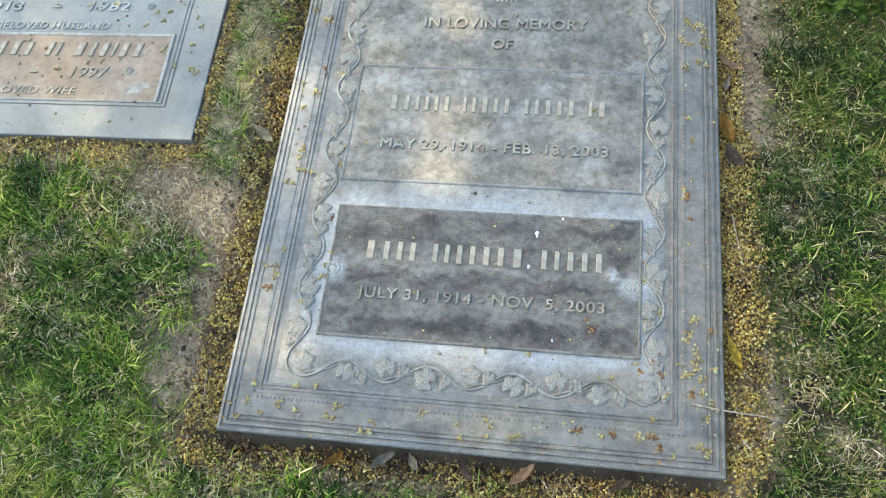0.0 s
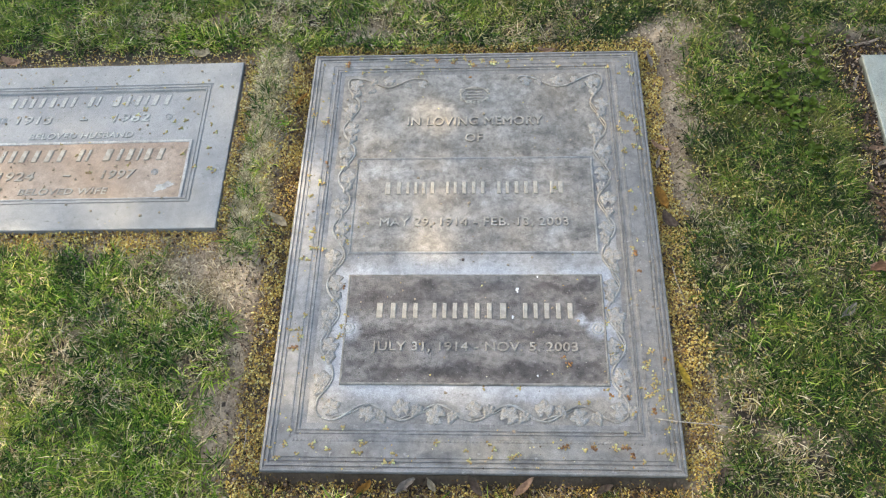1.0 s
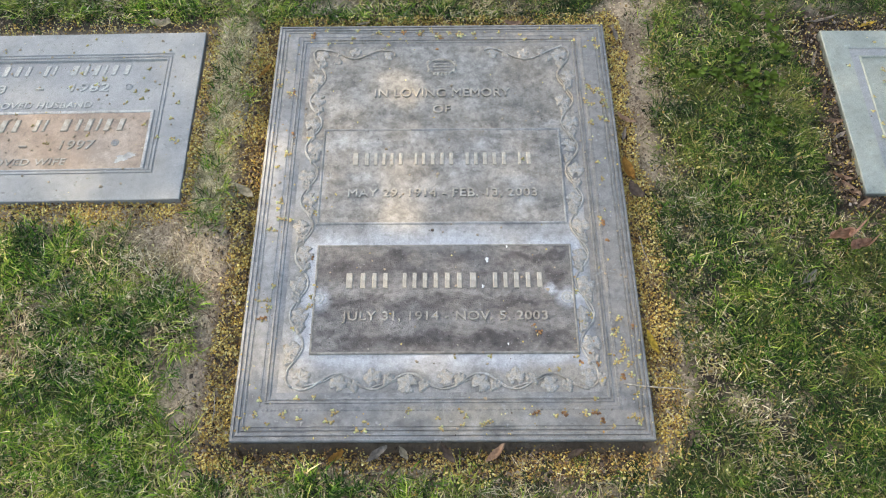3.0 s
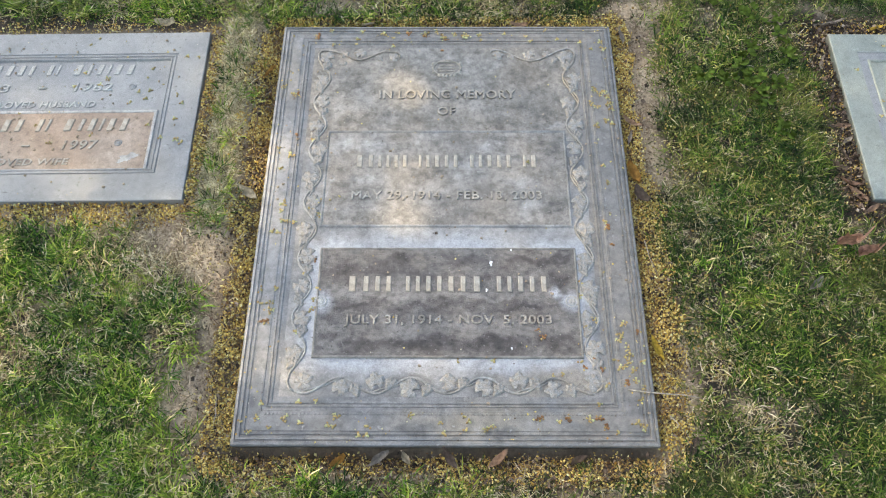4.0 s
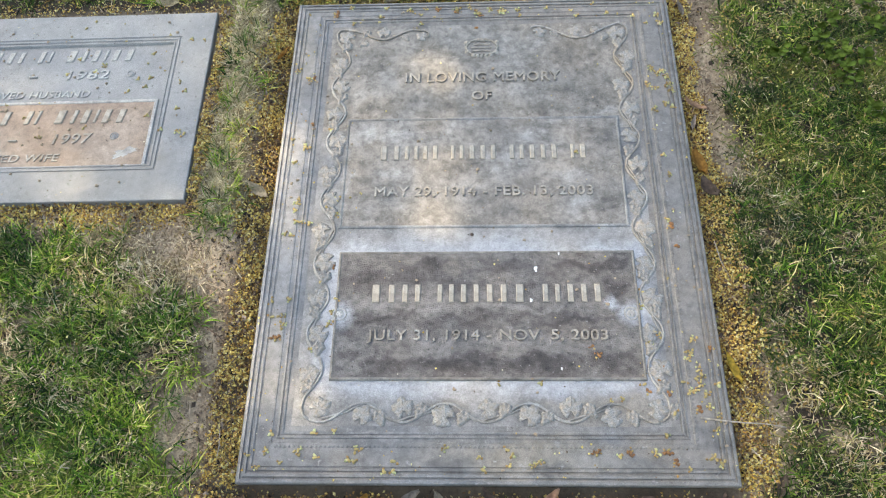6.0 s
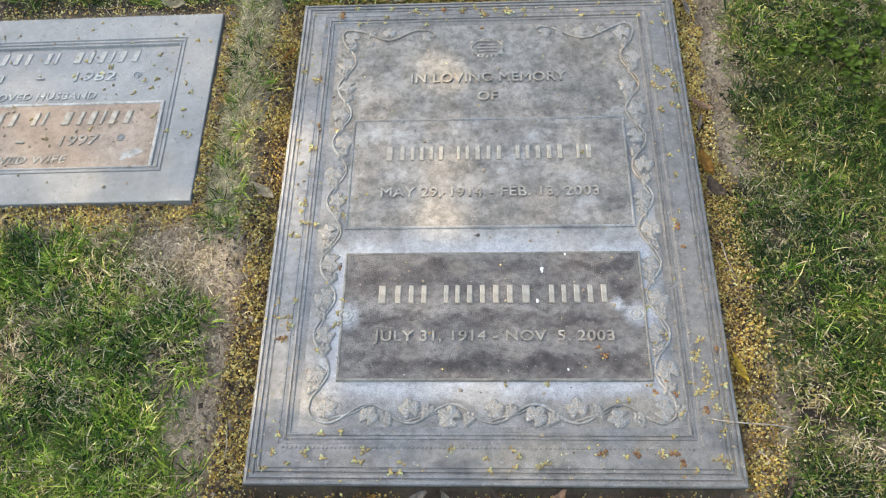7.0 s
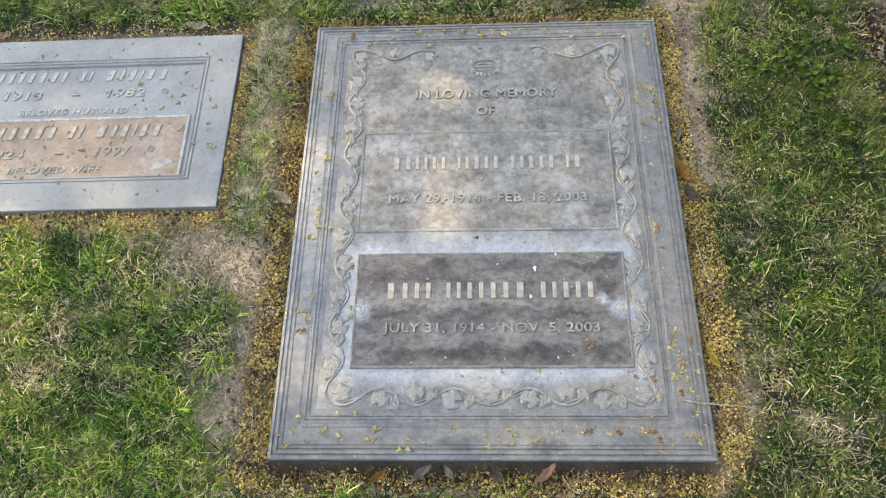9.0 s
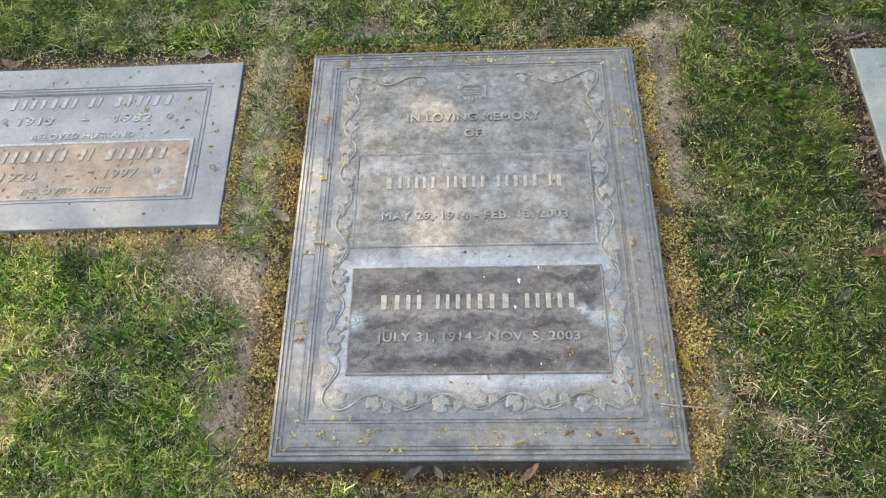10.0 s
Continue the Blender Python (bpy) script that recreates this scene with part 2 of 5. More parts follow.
# stains that the weather has left on the castings, and some painted light: centre, half sizes, strength
FRAME_DARK = [(0.104, 0.026, 0.03, 0.012, 0.75), (0.341, 0.066, 0.016, 0.022, 0.6), (0.35, 0.02, 0.05, 0.01, 0.5), (-0.057, 0.028, 0.045, 0.014, 0.6), (-0.27, 0.03, 0.09, 0.018, 0.35), (-0.341, 0.762, 0.022, 0.05, 0.45),
              (-0.35, 0.06, 0.02, 0.03, 0.4), (0.25, 0.03, 0.06, 0.012, 0.5), (-0.16, 0.022, 0.06, 0.008, 0.5), (0.36, 0.3, 0.012, 0.09, 0.5), (0.345, 0.86, 0.018, 0.05, 0.5), (0.345, 0.62, 0.015, 0.05, 0.35)]
# first four rows paint light on the left and top bands; others are stains
FRAME_PALE_AND_LIT = [(-0.35, 0.48, 0.05, 0.42, 0.95), (-0.325, 0.28, 0.014, 0.2, 0.6), (-0.325, 0.75, 0.014, 0.2, 0.5), (0.0, 0.955, 0.3, 0.02, 0.45), (-0.345, 0.58, 0.02, 0.08, 0.5), (-0.33, 0.44, 0.016, 0.05, 0.45), (0.18, 0.035, 0.06, 0.02, 0.4), (-0.13, 0.072, 0.12, 0.006, 0.5), (0.345, 0.5, 0.018, 0.06, 0.35)]
PANEL_DARK = [(-0.111, 0.853, 0.06, 0.02, 0.45), (-0.207, 0.821, 0.03, 0.02, 0.6), (-0.194, 0.713, 0.035, 0.014, 0.6), (-0.068, 0.715, 0.05, 0.02, 0.55), (0.169, 0.845, 0.05, 0.03, 0.6), (0.224, 0.845, 0.025, 0.02, 0.65),
              (0.199, 0.793, 0.05, 0.03, 0.55), (0.156, 0.75, 0.045, 0.022, 0.55), (0.224, 0.741, 0.03, 0.02, 0.65), (0.111, 0.707, 0.05, 0.014, 0.65), (0.193, 0.706, 0.035, 0.012, 0.55), (-0.15, 0.74, 0.04, 0.012, 0.4)]
PANEL_LIGHT = [(-0.243, 0.735, 0.02, 0.05, 0.75), (-0.175, 0.765, 0.05, 0.02, 0.45), (0.242, 0.698, 0.03, 0.008, 0.9), (0.05, 0.82, 0.05, 0.02, 0.35), (0.0, 0.9, 0.08, 0.012, 0.3)]
PLATE_DARK = [(0.23, 0.645, 0.035, 0.025, 0.8), (0.211, 0.577, 0.04, 0.016, 0.5), (0.228, 0.497, 0.03, 0.03, 0.75), (0.08, 0.534, 0.028, 0.018, 0.65), (0.042, 0.473, 0.06, 0.014, 0.6), (0.035, 0.66, 0.05, 0.012, 0.6),
              (0.156, 0.453, 0.07, 0.007, 0.6), (-0.213, 0.542, 0.025, 0.014, 0.45), (-0.142, 0.469, 0.05, 0.012, 0.4), (0.12, 0.668, 0.06, 0.012, 0.55), (-0.02, 0.575, 0.04, 0.012, 0.4)]
# first two rows paint the sky's reflection at upper left, then pale stains
PLATE_PALE_AND_SKY = [(-0.225, 0.655, 0.03, 0.03, 0.95), (-0.169, 0.64, 0.04, 0.02, 0.75), (-0.166, 0.566, 0.04, 0.016, 0.6), (0.08, 0.638, 0.03, 0.01, 0.6), (0.156, 0.557, 0.04, 0.016, 0.65), (0.172, 0.497, 0.03, 0.018, 0.6),
               (0.03, 0.6, 0.05, 0.012, 0.4), (-0.247, 0.56, 0.008, 0.1, 0.6), (0.0, 0.53, 0.05, 0.01, 0.35)]
LOW_DARK = [(-0.086, 0.372, 0.03, 0.016, 0.8), (-0.172, 0.268, 0.05, 0.009, 0.65), (-0.038, 0.266, 0.07, 0.009, 0.65), (0.222, 0.32, 0.026, 0.028, 0.85), (0.145, 0.266, 0.06, 0.01, 0.8), (0.176, 0.37, 0.07, 0.014, 0.75),
            (0.227, 0.373, 0.02, 0.016, 0.8), (-0.059, 0.192, 0.1, 0.016, 0.85), (-0.15, 0.19, 0.06, 0.014, 0.7), (0.087, 0.196, 0.07, 0.016, 0.85), (0.198, 0.195, 0.05, 0.02, 0.75), (-0.2, 0.35, 0.04, 0.03, 0.35), (0.03, 0.372, 0.05, 0.012, 0.5)]
LOW_LIGHT = [(-0.174, 0.301, 0.05, 0.016, 0.75), (-0.09, 0.288, 0.07, 0.01, 0.65), (0.065, 0.29, 0.11, 0.008, 0.75), (0.064, 0.236, 0.1, 0.012, 0.6), (0.173, 0.335, 0.05, 0.018, 0.4), (0.048, 0.346, 0.04, 0.014, 0.5),
             (-0.205, 0.186, 0.028, 0.012, 0.6), (0.212, 0.298, 0.02, 0.012, 0.7), (-0.12, 0.236, 0.08, 0.01, 0.4)]
M_BODY = bronze("bronze_frame", (0.37, 0.378, 0.4), (0.235, 0.247, 0.268), (0.12, 0.124, 0.135), (0.33, 0.31, 0.275), 1, 8, 0.545, drift=(0.282, 0.262, 0.236), specks=0.4, smudged=0.4, chalked=0.6, mottle=0.35, dark_stains=FRAME_DARK, stains_and_light=FRAME_PALE_AND_LIT, warm_stains=[(0.14, 0.04, 0.3, 0.035, 0.8), (0.35, 0.28, 0.035, 0.34, 0.8), (0.0, 0.955, 0.36, 0.03, 0.5), (-0.355, 0.85, 0.03, 0.12, 0.6)])
M_PANEL = bronze("bronze_panel", (0.41, 0.4, 0.388), (0.305, 0.296, 0.282), (0.175, 0.164, 0.15), (0.34, 0.305, 0.265), 2, 14, 0.535, smudged=0.45, warm_amount=0.6, mottle=0.5, dark_stains=PANEL_DARK, stains_and_light=PANEL_LIGHT)
M_PLATE = bronze("bronze_plate", (0.43, 0.432, 0.438), (0.315, 0.308, 0.30), (0.165, 0.157, 0.15), (0.35, 0.315, 0.275), 4, 13, 0.54, smudged=0.45, warm_amount=0.5, mottle=0.5, dark_stains=PLATE_DARK, stains_and_light=PLATE_PALE_AND_SKY)
M_PATINA = bronze("bronze_chalky", (0.42, 0.43, 0.45), (0.272, 0.28, 0.295), (0.15, 0.152, 0.158), (0.34, 0.315, 0.28), 3, 9, 0.545, smudged=0.4, crust=(0.0045, 0.2805, 0.2535, 0.1165), stains_and_light=[(0.0, 0.42, 0.3, 0.028, 0.95), (-0.262, 0.3, 0.014, 0.14, 0.7), (-0.05, 0.147, 0.26, 0.012, 0.9), (0.17, 0.15, 0.1, 0.01, 0.5), (-0.27, 0.6, 0.014, 0.1, 0.5), (-0.29, 0.2, 0.012, 0.05, 0.5)],
                  warm_stains=[(0.2, 0.115, 0.13, 0.055, 0.75)])
M_DARK = bronze("bronze_dark_plate", (0.32, 0.31, 0.312), (0.185, 0.174, 0.176), (0.068, 0.06, 0.062), (0.24, 0.215, 0.2), 5, 9, 0.5, (1, 1.25, 1), stipple=0.9, rough=0.52, mottle=0.5, specks=0.75, bands=(0.306, 0.079), halos=((-0.24, 0.279, 0.027), (0.242, 0.279, 0.022), (0.214, 0.297, 0.014)), smudged=0.6,
                dark_stains=LOW_DARK, stains_and_light=LOW_LIGHT, warm_stains=[(-0.05, 0.366, 0.025, 0.018, 0.8), (-0.15, 0.38, 0.04, 0.012, 0.5)])
M_LETTER = bronze("bronze_letters", (0.53, 0.515, 0.49), (0.42, 0.405, 0.375), (0.28, 0.26, 0.235), (0.46, 0.39, 0.31), 7, 14, 0.52, rough=0.4)
M_BAR = bronze("bronze_bars", (0.51, 0.495, 0.465), (0.42, 0.405, 0.375), (0.29, 0.27, 0.245), (0.46, 0.39, 0.31), 21, 14, 0.53, rough=0.42, smudged=0.6)
M_LMARK = bronze("bronze_blue_grey", (0.37, 0.395, 0.43), (0.295, 0.32, 0.357), (0.2, 0.218, 0.247), (0.37, 0.37, 0.36), 9, 5, 0.56, smudged=0.35, specks=0.5, mottle=0.12)
M_TAN = bronze("bronze_rubbed_tan", (0.46, 0.385, 0.33), (0.375, 0.3, 0.245), (0.27, 0.21, 0.175), (0.42, 0.31, 0.235), 11, 6, 0.57, metal=0.2, smudged=0.5)
M_GREEN = bronze("bronze_verdigris", (0.375, 0.42, 0.41), (0.295, 0.34, 0.333), (0.2, 0.235, 0.238), (0.4, 0.42, 0.36), 13, 6, 0.55, mottle=0.15, smudged=0.4)
M_CHALK = bronze("patina_white", (0.62, 0.63, 0.64), (0.5, 0.52, 0.54), (0.3, 0.32, 0.34), (0.5, 0.46, 0.42), 15, 18, 0.55, metal=0.1)

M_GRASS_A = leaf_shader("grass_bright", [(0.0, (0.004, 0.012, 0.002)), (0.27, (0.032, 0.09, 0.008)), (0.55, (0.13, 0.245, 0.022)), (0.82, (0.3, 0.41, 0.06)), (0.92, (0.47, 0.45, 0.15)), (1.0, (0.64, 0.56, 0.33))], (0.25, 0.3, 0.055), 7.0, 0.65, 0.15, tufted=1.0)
# darker copy of the lawn grass: the right side's deeper shade in its colour
M_GRASS_B = leaf_shader("grass_shade_tone", [(0.0, (0.003, 0.009, 0.001)), (0.27, (0.024, 0.062, 0.007)), (0.55, (0.078, 0.15, 0.018)), (0.8, (0.18, 0.24, 0.042)), (0.92, (0.3, 0.26, 0.1)), (1.0, (0.46, 0.38, 0.2))], (0.135, 0.152, 0.038), 7.0, 0.65, 0.15, tufted=1.0)
M_STRAW = leaf_shader("straw", [(0.0, (0.1, 0.07, 0.035)), (0.4, (0.32, 0.25, 0.135)), (0.75, (0.5, 0.42, 0.26)), (1.0, (0.7, 0.62, 0.44))], through_light=0.08, gloss=0.65)
M_STRAW_OLIVE = leaf_shader("straw_olive", [(0.0, (0.16, 0.125, 0.055)), (0.4, (0.43, 0.36, 0.2)), (0.8, (0.62, 0.54, 0.35)), (1.0, (0.76, 0.69, 0.5))], through_light=0.15, gloss=0.65)
M_BITS = leaf_shader("blossom_bits", [(0.0, (0.06, 0.036, 0.02)), (0.25, (0.22, 0.125, 0.055)), (0.5, (0.43, 0.26, 0.08)), (0.75, (0.58, 0.43, 0.14)), (1.0, (0.62, 0.53, 0.22))], (0.2, 0.11, 0.05), 22.0, through_light=0.1, gloss=0.75, tiny=9)
M_BITS_GOLD = leaf_shader("blossom_heads", [(0.0, (0.36, 0.2, 0.055)), (0.3, (0.55, 0.38, 0.09)), (0.7, (0.66, 0.54, 0.18)), (1.0, (0.66, 0.62, 0.32))], through_light=0.1, gloss=0.7, tiny=200)
M_BITS_DULL = leaf_shader("blossom_bits_dull", [(0.0, (0.16, 0.1, 0.04)), (0.3, (0.33, 0.21, 0.06)), (0.7, (0.44, 0.38, 0.11)), (1.0, (0.56, 0.52, 0.24))], through_light=0.1, gloss=0.7, tiny=14)
M_MULCH = leaf_shader("mulch_bits", [(0.0, (0.022, 0.016, 0.012)), (0.5, (0.08, 0.056, 0.04)), (0.85, (0.18, 0.13, 0.095)), (1.0, (0.38, 0.31, 0.24))], through_light=0.0, gloss=0.75)
M_CLOD = leaf_shader("clods", [(0.0, (0.17, 0.125, 0.085)), (0.6, (0.33, 0.255, 0.18)), (1.0, (0.5, 0.41, 0.3))], through_light=0.0, gloss=0.95, tiny=12)
M_STALK = leaf_shader("stalks", [(0.0, (0.07, 0.045, 0.03)), (0.6, (0.2, 0.14, 0.09)), (1.0, (0.42, 0.34, 0.25))], through_light=0.0, gloss=0.7)
M_WEED = leaf_shader("weed_leaf", [(0.0, (0.065, 0.12, 0.018)), (0.6, (0.13, 0.195, 0.03)), (1.0, (0.25, 0.28, 0.06))], through_light=0.25, gloss=0.7)


def plain_leaf(name, a, b, gloss=0.55):
    return leaf_shader(name, [(0.0, a), (1.0, b)], through_light=0.12, gloss=gloss, tiny=120)


# ---- building helpers ----
def part(name, bm, material, parent=None, label="", smooth=False):
    """One mesh object from a bmesh or a mesh, under a thing or a part."""
    if isinstance(bm, bmesh.types.BMesh):
        me = bpy.data.meshes.new(name)
        bm.normal_update()
        bm.to_mesh(me)
        bm.free()
    else:
        me = bm
    if smooth:
        me.shade_smooth()
    if material and not me.materials:
        me.materials.append(material)
    ob = new(name, me)
    if parent:
        ob.parent = parent
    if label:
        tagged(ob, label)
    return ob


def box(bm, x0, x1, y0, y1, z0, z1, bevel=0.0):
    """A block whose top edges are chamfered."""
    b = bevel
    lo = [bm.verts.new((x, y, z0)) for x, y in ((x0, y0), (x1, y0), (x1, y1), (x0, y1))]
    up = [bm.verts.new((x, y, z1 - b)) for x, y in ((x0, y0), (x1, y0), (x1, y1), (x0, y1))]
    rings = [lo, up]
    if b:
        rings.append([bm.verts.new((x, y, z1)) for x, y in ((x0 + b, y0 + b), (x1 - b, y0 + b), (x1 - b, y1 - b), (x0 + b, y1 - b))])
    for r, s in zip(rings, rings[1:]):
        for k in range(4):
            bm.faces.new((r[k], r[(k + 1) % 4], s[(k + 1) % 4], s[k]))
    bm.faces.new(rings[-1])
    bm.faces.new(lo[::-1])


def moulded(x0, x1, y0, y1, profile, close=True, last=None):
    """Nested rectangles: profile rows of inset and height, from outside to inside."""
    bm = bmesh.new()
    rings = [[bm.verts.new((x, y, z)) for x, y in ((x0 + d, y0 + d), (x1 - d, y0 + d), (x1 - d, y1 - d), (x0 + d, y1 - d))] for d, z in profile]
    if last:
        u0, u1, v0, v1, z = last
        rings.append([bm.verts.new((x, y, z)) for x, y in ((u0, v0), (u1, v0), (u1, v1), (u0, v1))])
    for r, s in zip(rings, rings[1:]):
        for k in range(4):
            bm.faces.new((r[k], r[(k + 1) % 4], s[(k + 1) % 4], s[k]))
    if close:
        bm.faces.new(rings[-1])
        bm.faces.new(rings[0][::-1])
    return bm


def tube(bm, pts, radius, sides=6, taper=1.0):
    """A round strand along points."""
    rings = []
    n = len(pts)
    for k, p in enumerate(pts):
        ahead = (Vector(pts[min(k + 1, n - 1)]) - Vector(pts[max(k - 1, 0)])).normalized()
        side = ahead.cross(Vector((0, 0, 1)))
        side = side.normalized() if side.length > 1e-6 else Vector((1, 0, 0))
        up = side.cross(ahead)
        r = radius * (1 + (taper - 1) * k / max(n - 1, 1))
        rings.append([bm.verts.new(Vector(p) + r * (math.cos(a) * side + math.sin(a) * up)) for a in (2 * math.pi * j / sides for j in range(sides))])
    for r, s in zip(rings, rings[1:]):
        for k in range(sides):
            bm.faces.new((r[k], r[(k + 1) % sides], s[(k + 1) % sides], s[k]))
    bm.faces.new(rings[0][::-1])
    bm.faces.new(rings[-1])


def dome(bm, x, y, z, r, h, sides=8):
    low = [bm.verts.new((x + r * math.cos(a), y + r * math.sin(a), z)) for a in (2 * math.pi * j / sides for j in range(sides))]
    mid = [bm.verts.new((x + 0.7 * r * math.cos(a), y + 0.7 * r * math.sin(a), z + 0.75 * h)) for a in (2 * math.pi * j / sides for j in range(sides))]
    top = bm.verts.new((x, y, z + h))
    for k in range(sides):
        j = (k + 1) % sides
        bm.faces.new((low[k], low[j], mid[j], mid[k]))
        bm.faces.new((mid[k], mid[j], top))


def lettering(text, x0, x1, y0, y1, z, depth, slant=0.0):
    """Raised letters that fill the given rectangle."""
    cu = bpy.data.curves.new("letters", "FONT")
    cu.body, cu.extrude, cu.bevel_depth, cu.bevel_resolution, cu.resolution_u, cu.offset = text, 0.03, 0.012, 1, 6, 0.0
    cu.space_character = 1.08
    ob = new("letters", cu)
    dg = bpy.context.evaluated_depsgraph_get()
    me = bpy.data.meshes.new_from_object(ob.evaluated_get(dg))
    bpy.data.objects.remove(ob)
    bpy.data.curves.remove(cu)
    v = np.empty(len(me.vertices) * 3)
    me.vertices.foreach_get("co", v)
    v = v.reshape(-1, 3)
    lo, hi = v.min(0), v.max(0)
    v = (v - lo) / (hi - lo)
    v = np.stack([x0 + v[:, 0] * (x1 - x0) + slant * v[:, 1] * (y1 - y0), y0 + v[:, 1] * (y1 - y0), z + v[:, 2] * depth], 1)
    me.vertices.foreach_set("co", v.ravel())
    me.materials.clear()
    me.update()
    return me


def name_bars(words, x0, x1, y0, y1, z, depth, material, parent, slant=0.0):
    """A name as plain raised bars: one to a letter, each word a row of letter widths in tenths."""
    total = sum(sum(w) for w in words) + 8 * (len(words) - 1)
    unit, x = (x1 - x0) / total, x0
    shapes = {}
    for word in words:
        for wide in word:
            if wide not in shapes:
                bm = bmesh.new()
                box(bm, 0.29 * wide * unit, 0.71 * wide * unit, 0, y1 - y0, 0, depth, depth * 0.45)
                for v in bm.verts:
                    v.co.x += slant * v.co.y
                shapes[wide] = part("letter_bar", bm, material, parent)
                bar = shapes[wide]
            else:
                bar = part("letter_bar", shapes[wide].data, None, parent)
            bar.location = (x, y0, z)
            x += wide * unit
        x += 8 * unit


def mesh_from_arrays(name, verts, tris):
    me = bpy.data.meshes.new(name)
    me.from_pydata(verts.astype(np.float32), [], tris.astype(np.int32))
    return me


def hash_noise(x, y, seed):
    def at(i, j):
        v = np.sin(i * 127.1 + j * 311.7 + seed * 74.7) * 43758.5453
        return v - np.floor(v)
    i, j = np.floor(x), np.floor(y)
    u, v = x - i, y - j
    u, v = u * u * (3 - 2 * u), v * v * (3 - 2 * v)
    return (at(i, j) * (1 - u) + at(i + 1, j) * u) * (1 - v) + (at(i, j + 1) * (1 - u) + at(i + 1, j + 1) * u) * v


def cloud(x, y, size, seed):
    """Soft noise from 0 to 1 with lumps of the given size in metres."""
    return (hash_noise(x / size, y / size, seed) * 4 + hash_noise(x / size * 2.1, y / size * 2.1, seed + 5) * 2 + hash_noise(x / size * 4.3, y / size * 4.3, seed + 9)) / 7


def rise(a, b, v):
    t = np.clip((v - a) / (b - a), 0, 1)
    return t * t * (3 - 2 * t)


# ---- plan ----
MAIN = (-0.38, 0.38, 0.0, 0.988)
LEFT = (-1.2505, -0.5455, 0.5095, 0.9715)
RIGHT = (0.881, 1.586, 0.512, 0.962)
LEFT_TURN, RIGHT_TURN = 0.75, -0.45   # the neighbours lie slightly askew


def outside(rect, x, y):
    return np.hypot(np.maximum(np.maximum(rect[0] - x, x - rect[1]), 0), np.maximum(np.maximum(rect[2] - y, y - rect[3]), 0))


def blob(x, y, cx, cy, rx, ry):
    return np.exp(-((x - cx) / rx) ** 2 - ((y - cy) / ry) ** 2)


def ground_height(x, y):
    dm, dl, dr = outside(MAIN, x, y), outside(LEFT, x, y), outside(RIGHT, x, y)
    near = np.minimum(np.minimum(dm, dl), dr)
    h = 0.011 * rise(0.03, 0.16, near) + 0.012 * (cloud(x, y, 0.12, 3) - 0.5) + 0.006 * (cloud(x, y, 0.03, 8) - 0.5)
    # trimmed edges: the soil drops beside the castings, most along the front
    h = h - (0.010 + 0.018 * rise(0.01, -0.01, y)) * rise(0.05, 0.008, dm) + 0.007 * rise(0.05, 0.01, dl) * (dl > 0) * rise(0.50, 0.53, y)
    h = h + 0.015 * rise(-0.522, -0.500, x) * rise(-0.432, -0.456, x) * rise(0.44, 0.52, y) * rise(1.06, 0.98, y)
    return h * rise(5.0, 3.0, np.hypot(x, y)) if np.ndim(x) else h


def turf(x, y):
    """How thickly grass stands, 0 to 1."""
    n = cloud(x, y, 0.14, 21) - 0.5
    fine = cloud(x, y, 0.05, 23) - 0.5
    g = rise(0.05, 0.105, outside(MAIN, x, y) + 0.06 * n + 0.03 * fine + 0.035 * (y > 0.99) + 0.012 * (y < -0.01) + 0.018 * (x > 0.38) * rise(0.6, 0.5, y) + 0.015 * blob(x, y, -0.47, 0.25, 0.07, 0.08) - 0.022 * (x < -0.38) * rise(0.5, 0.4, y))
    g = g * rise(0.03, 0.09, outside(LEFT, x, y) + 0.05 * n) * rise(0.03, 0.085, outside(RIGHT, x, y) + 0.06 * n)
    for cx, cy, rx, ry, k in ((-0.475, 0.09, 0.06, 0.09, 1.3), (-0.56, 0.425, 0.11, 0.045, 1.3), (-0.48, 0.37, 0.07, 0.06, 1.0), (-0.455, 0.24, 0.035, 0.07, 0.6), (0.46, 0.93, 0.035, 0.15, 0.95), (0.445, 0.70, 0.02, 0.1, 0.7),
                              (0.455, 0.03, 0.04, 0.05, 0.6), (0.45, 0.15, 0.03, 0.09, 0.8), (-0.28, 1.07, 0.12, 0.03, 0.9), (0.47, 1.06, 0.06, 0.05, 0.8), (-0.85, 1.01, 0.45, 0.025, 0.8),
                              (-0.44, -0.02, 0.05, 0.05, 0.7), (0.93, 1.05, 0.2, 0.03, 0.8), (0.53, 0.285, 0.03, 0.03, 0.6)):
        g = g * np.clip(1 - k * blob(x, y, cx, cy, rx, ry), 0, 1)
    # the bare soil strip beside the litter ends in a firm turf edge
    verge = rise(0.448, 0.47, x + 0.05 * n + 0.02 * (y < 0.75)) + rise(0.64, 0.52, y) + rise(1.05, 1.11, y + 0.08 * n) + rise(0.41, 0.33, x + 0.08 * n)
    g = g * np.clip(verge, 0, 1)
    mound = rise(-0.526, -0.510, x + 0.02 * fine) * rise(-0.434, -0.452, x + 0.03 * fine) * rise(0.44, 0.5, y) * rise(1.06, 1.0, y)
    g = np.maximum(g, 0.95 * mound)
    return g * (0.45 + 0.55 * rise(0.3, 0.5, cloud(x, y, 0.07, 33))) * (0.6 + 0.4 * rise(0.35, 0.55, cloud(x, y, 0.025, 34)))


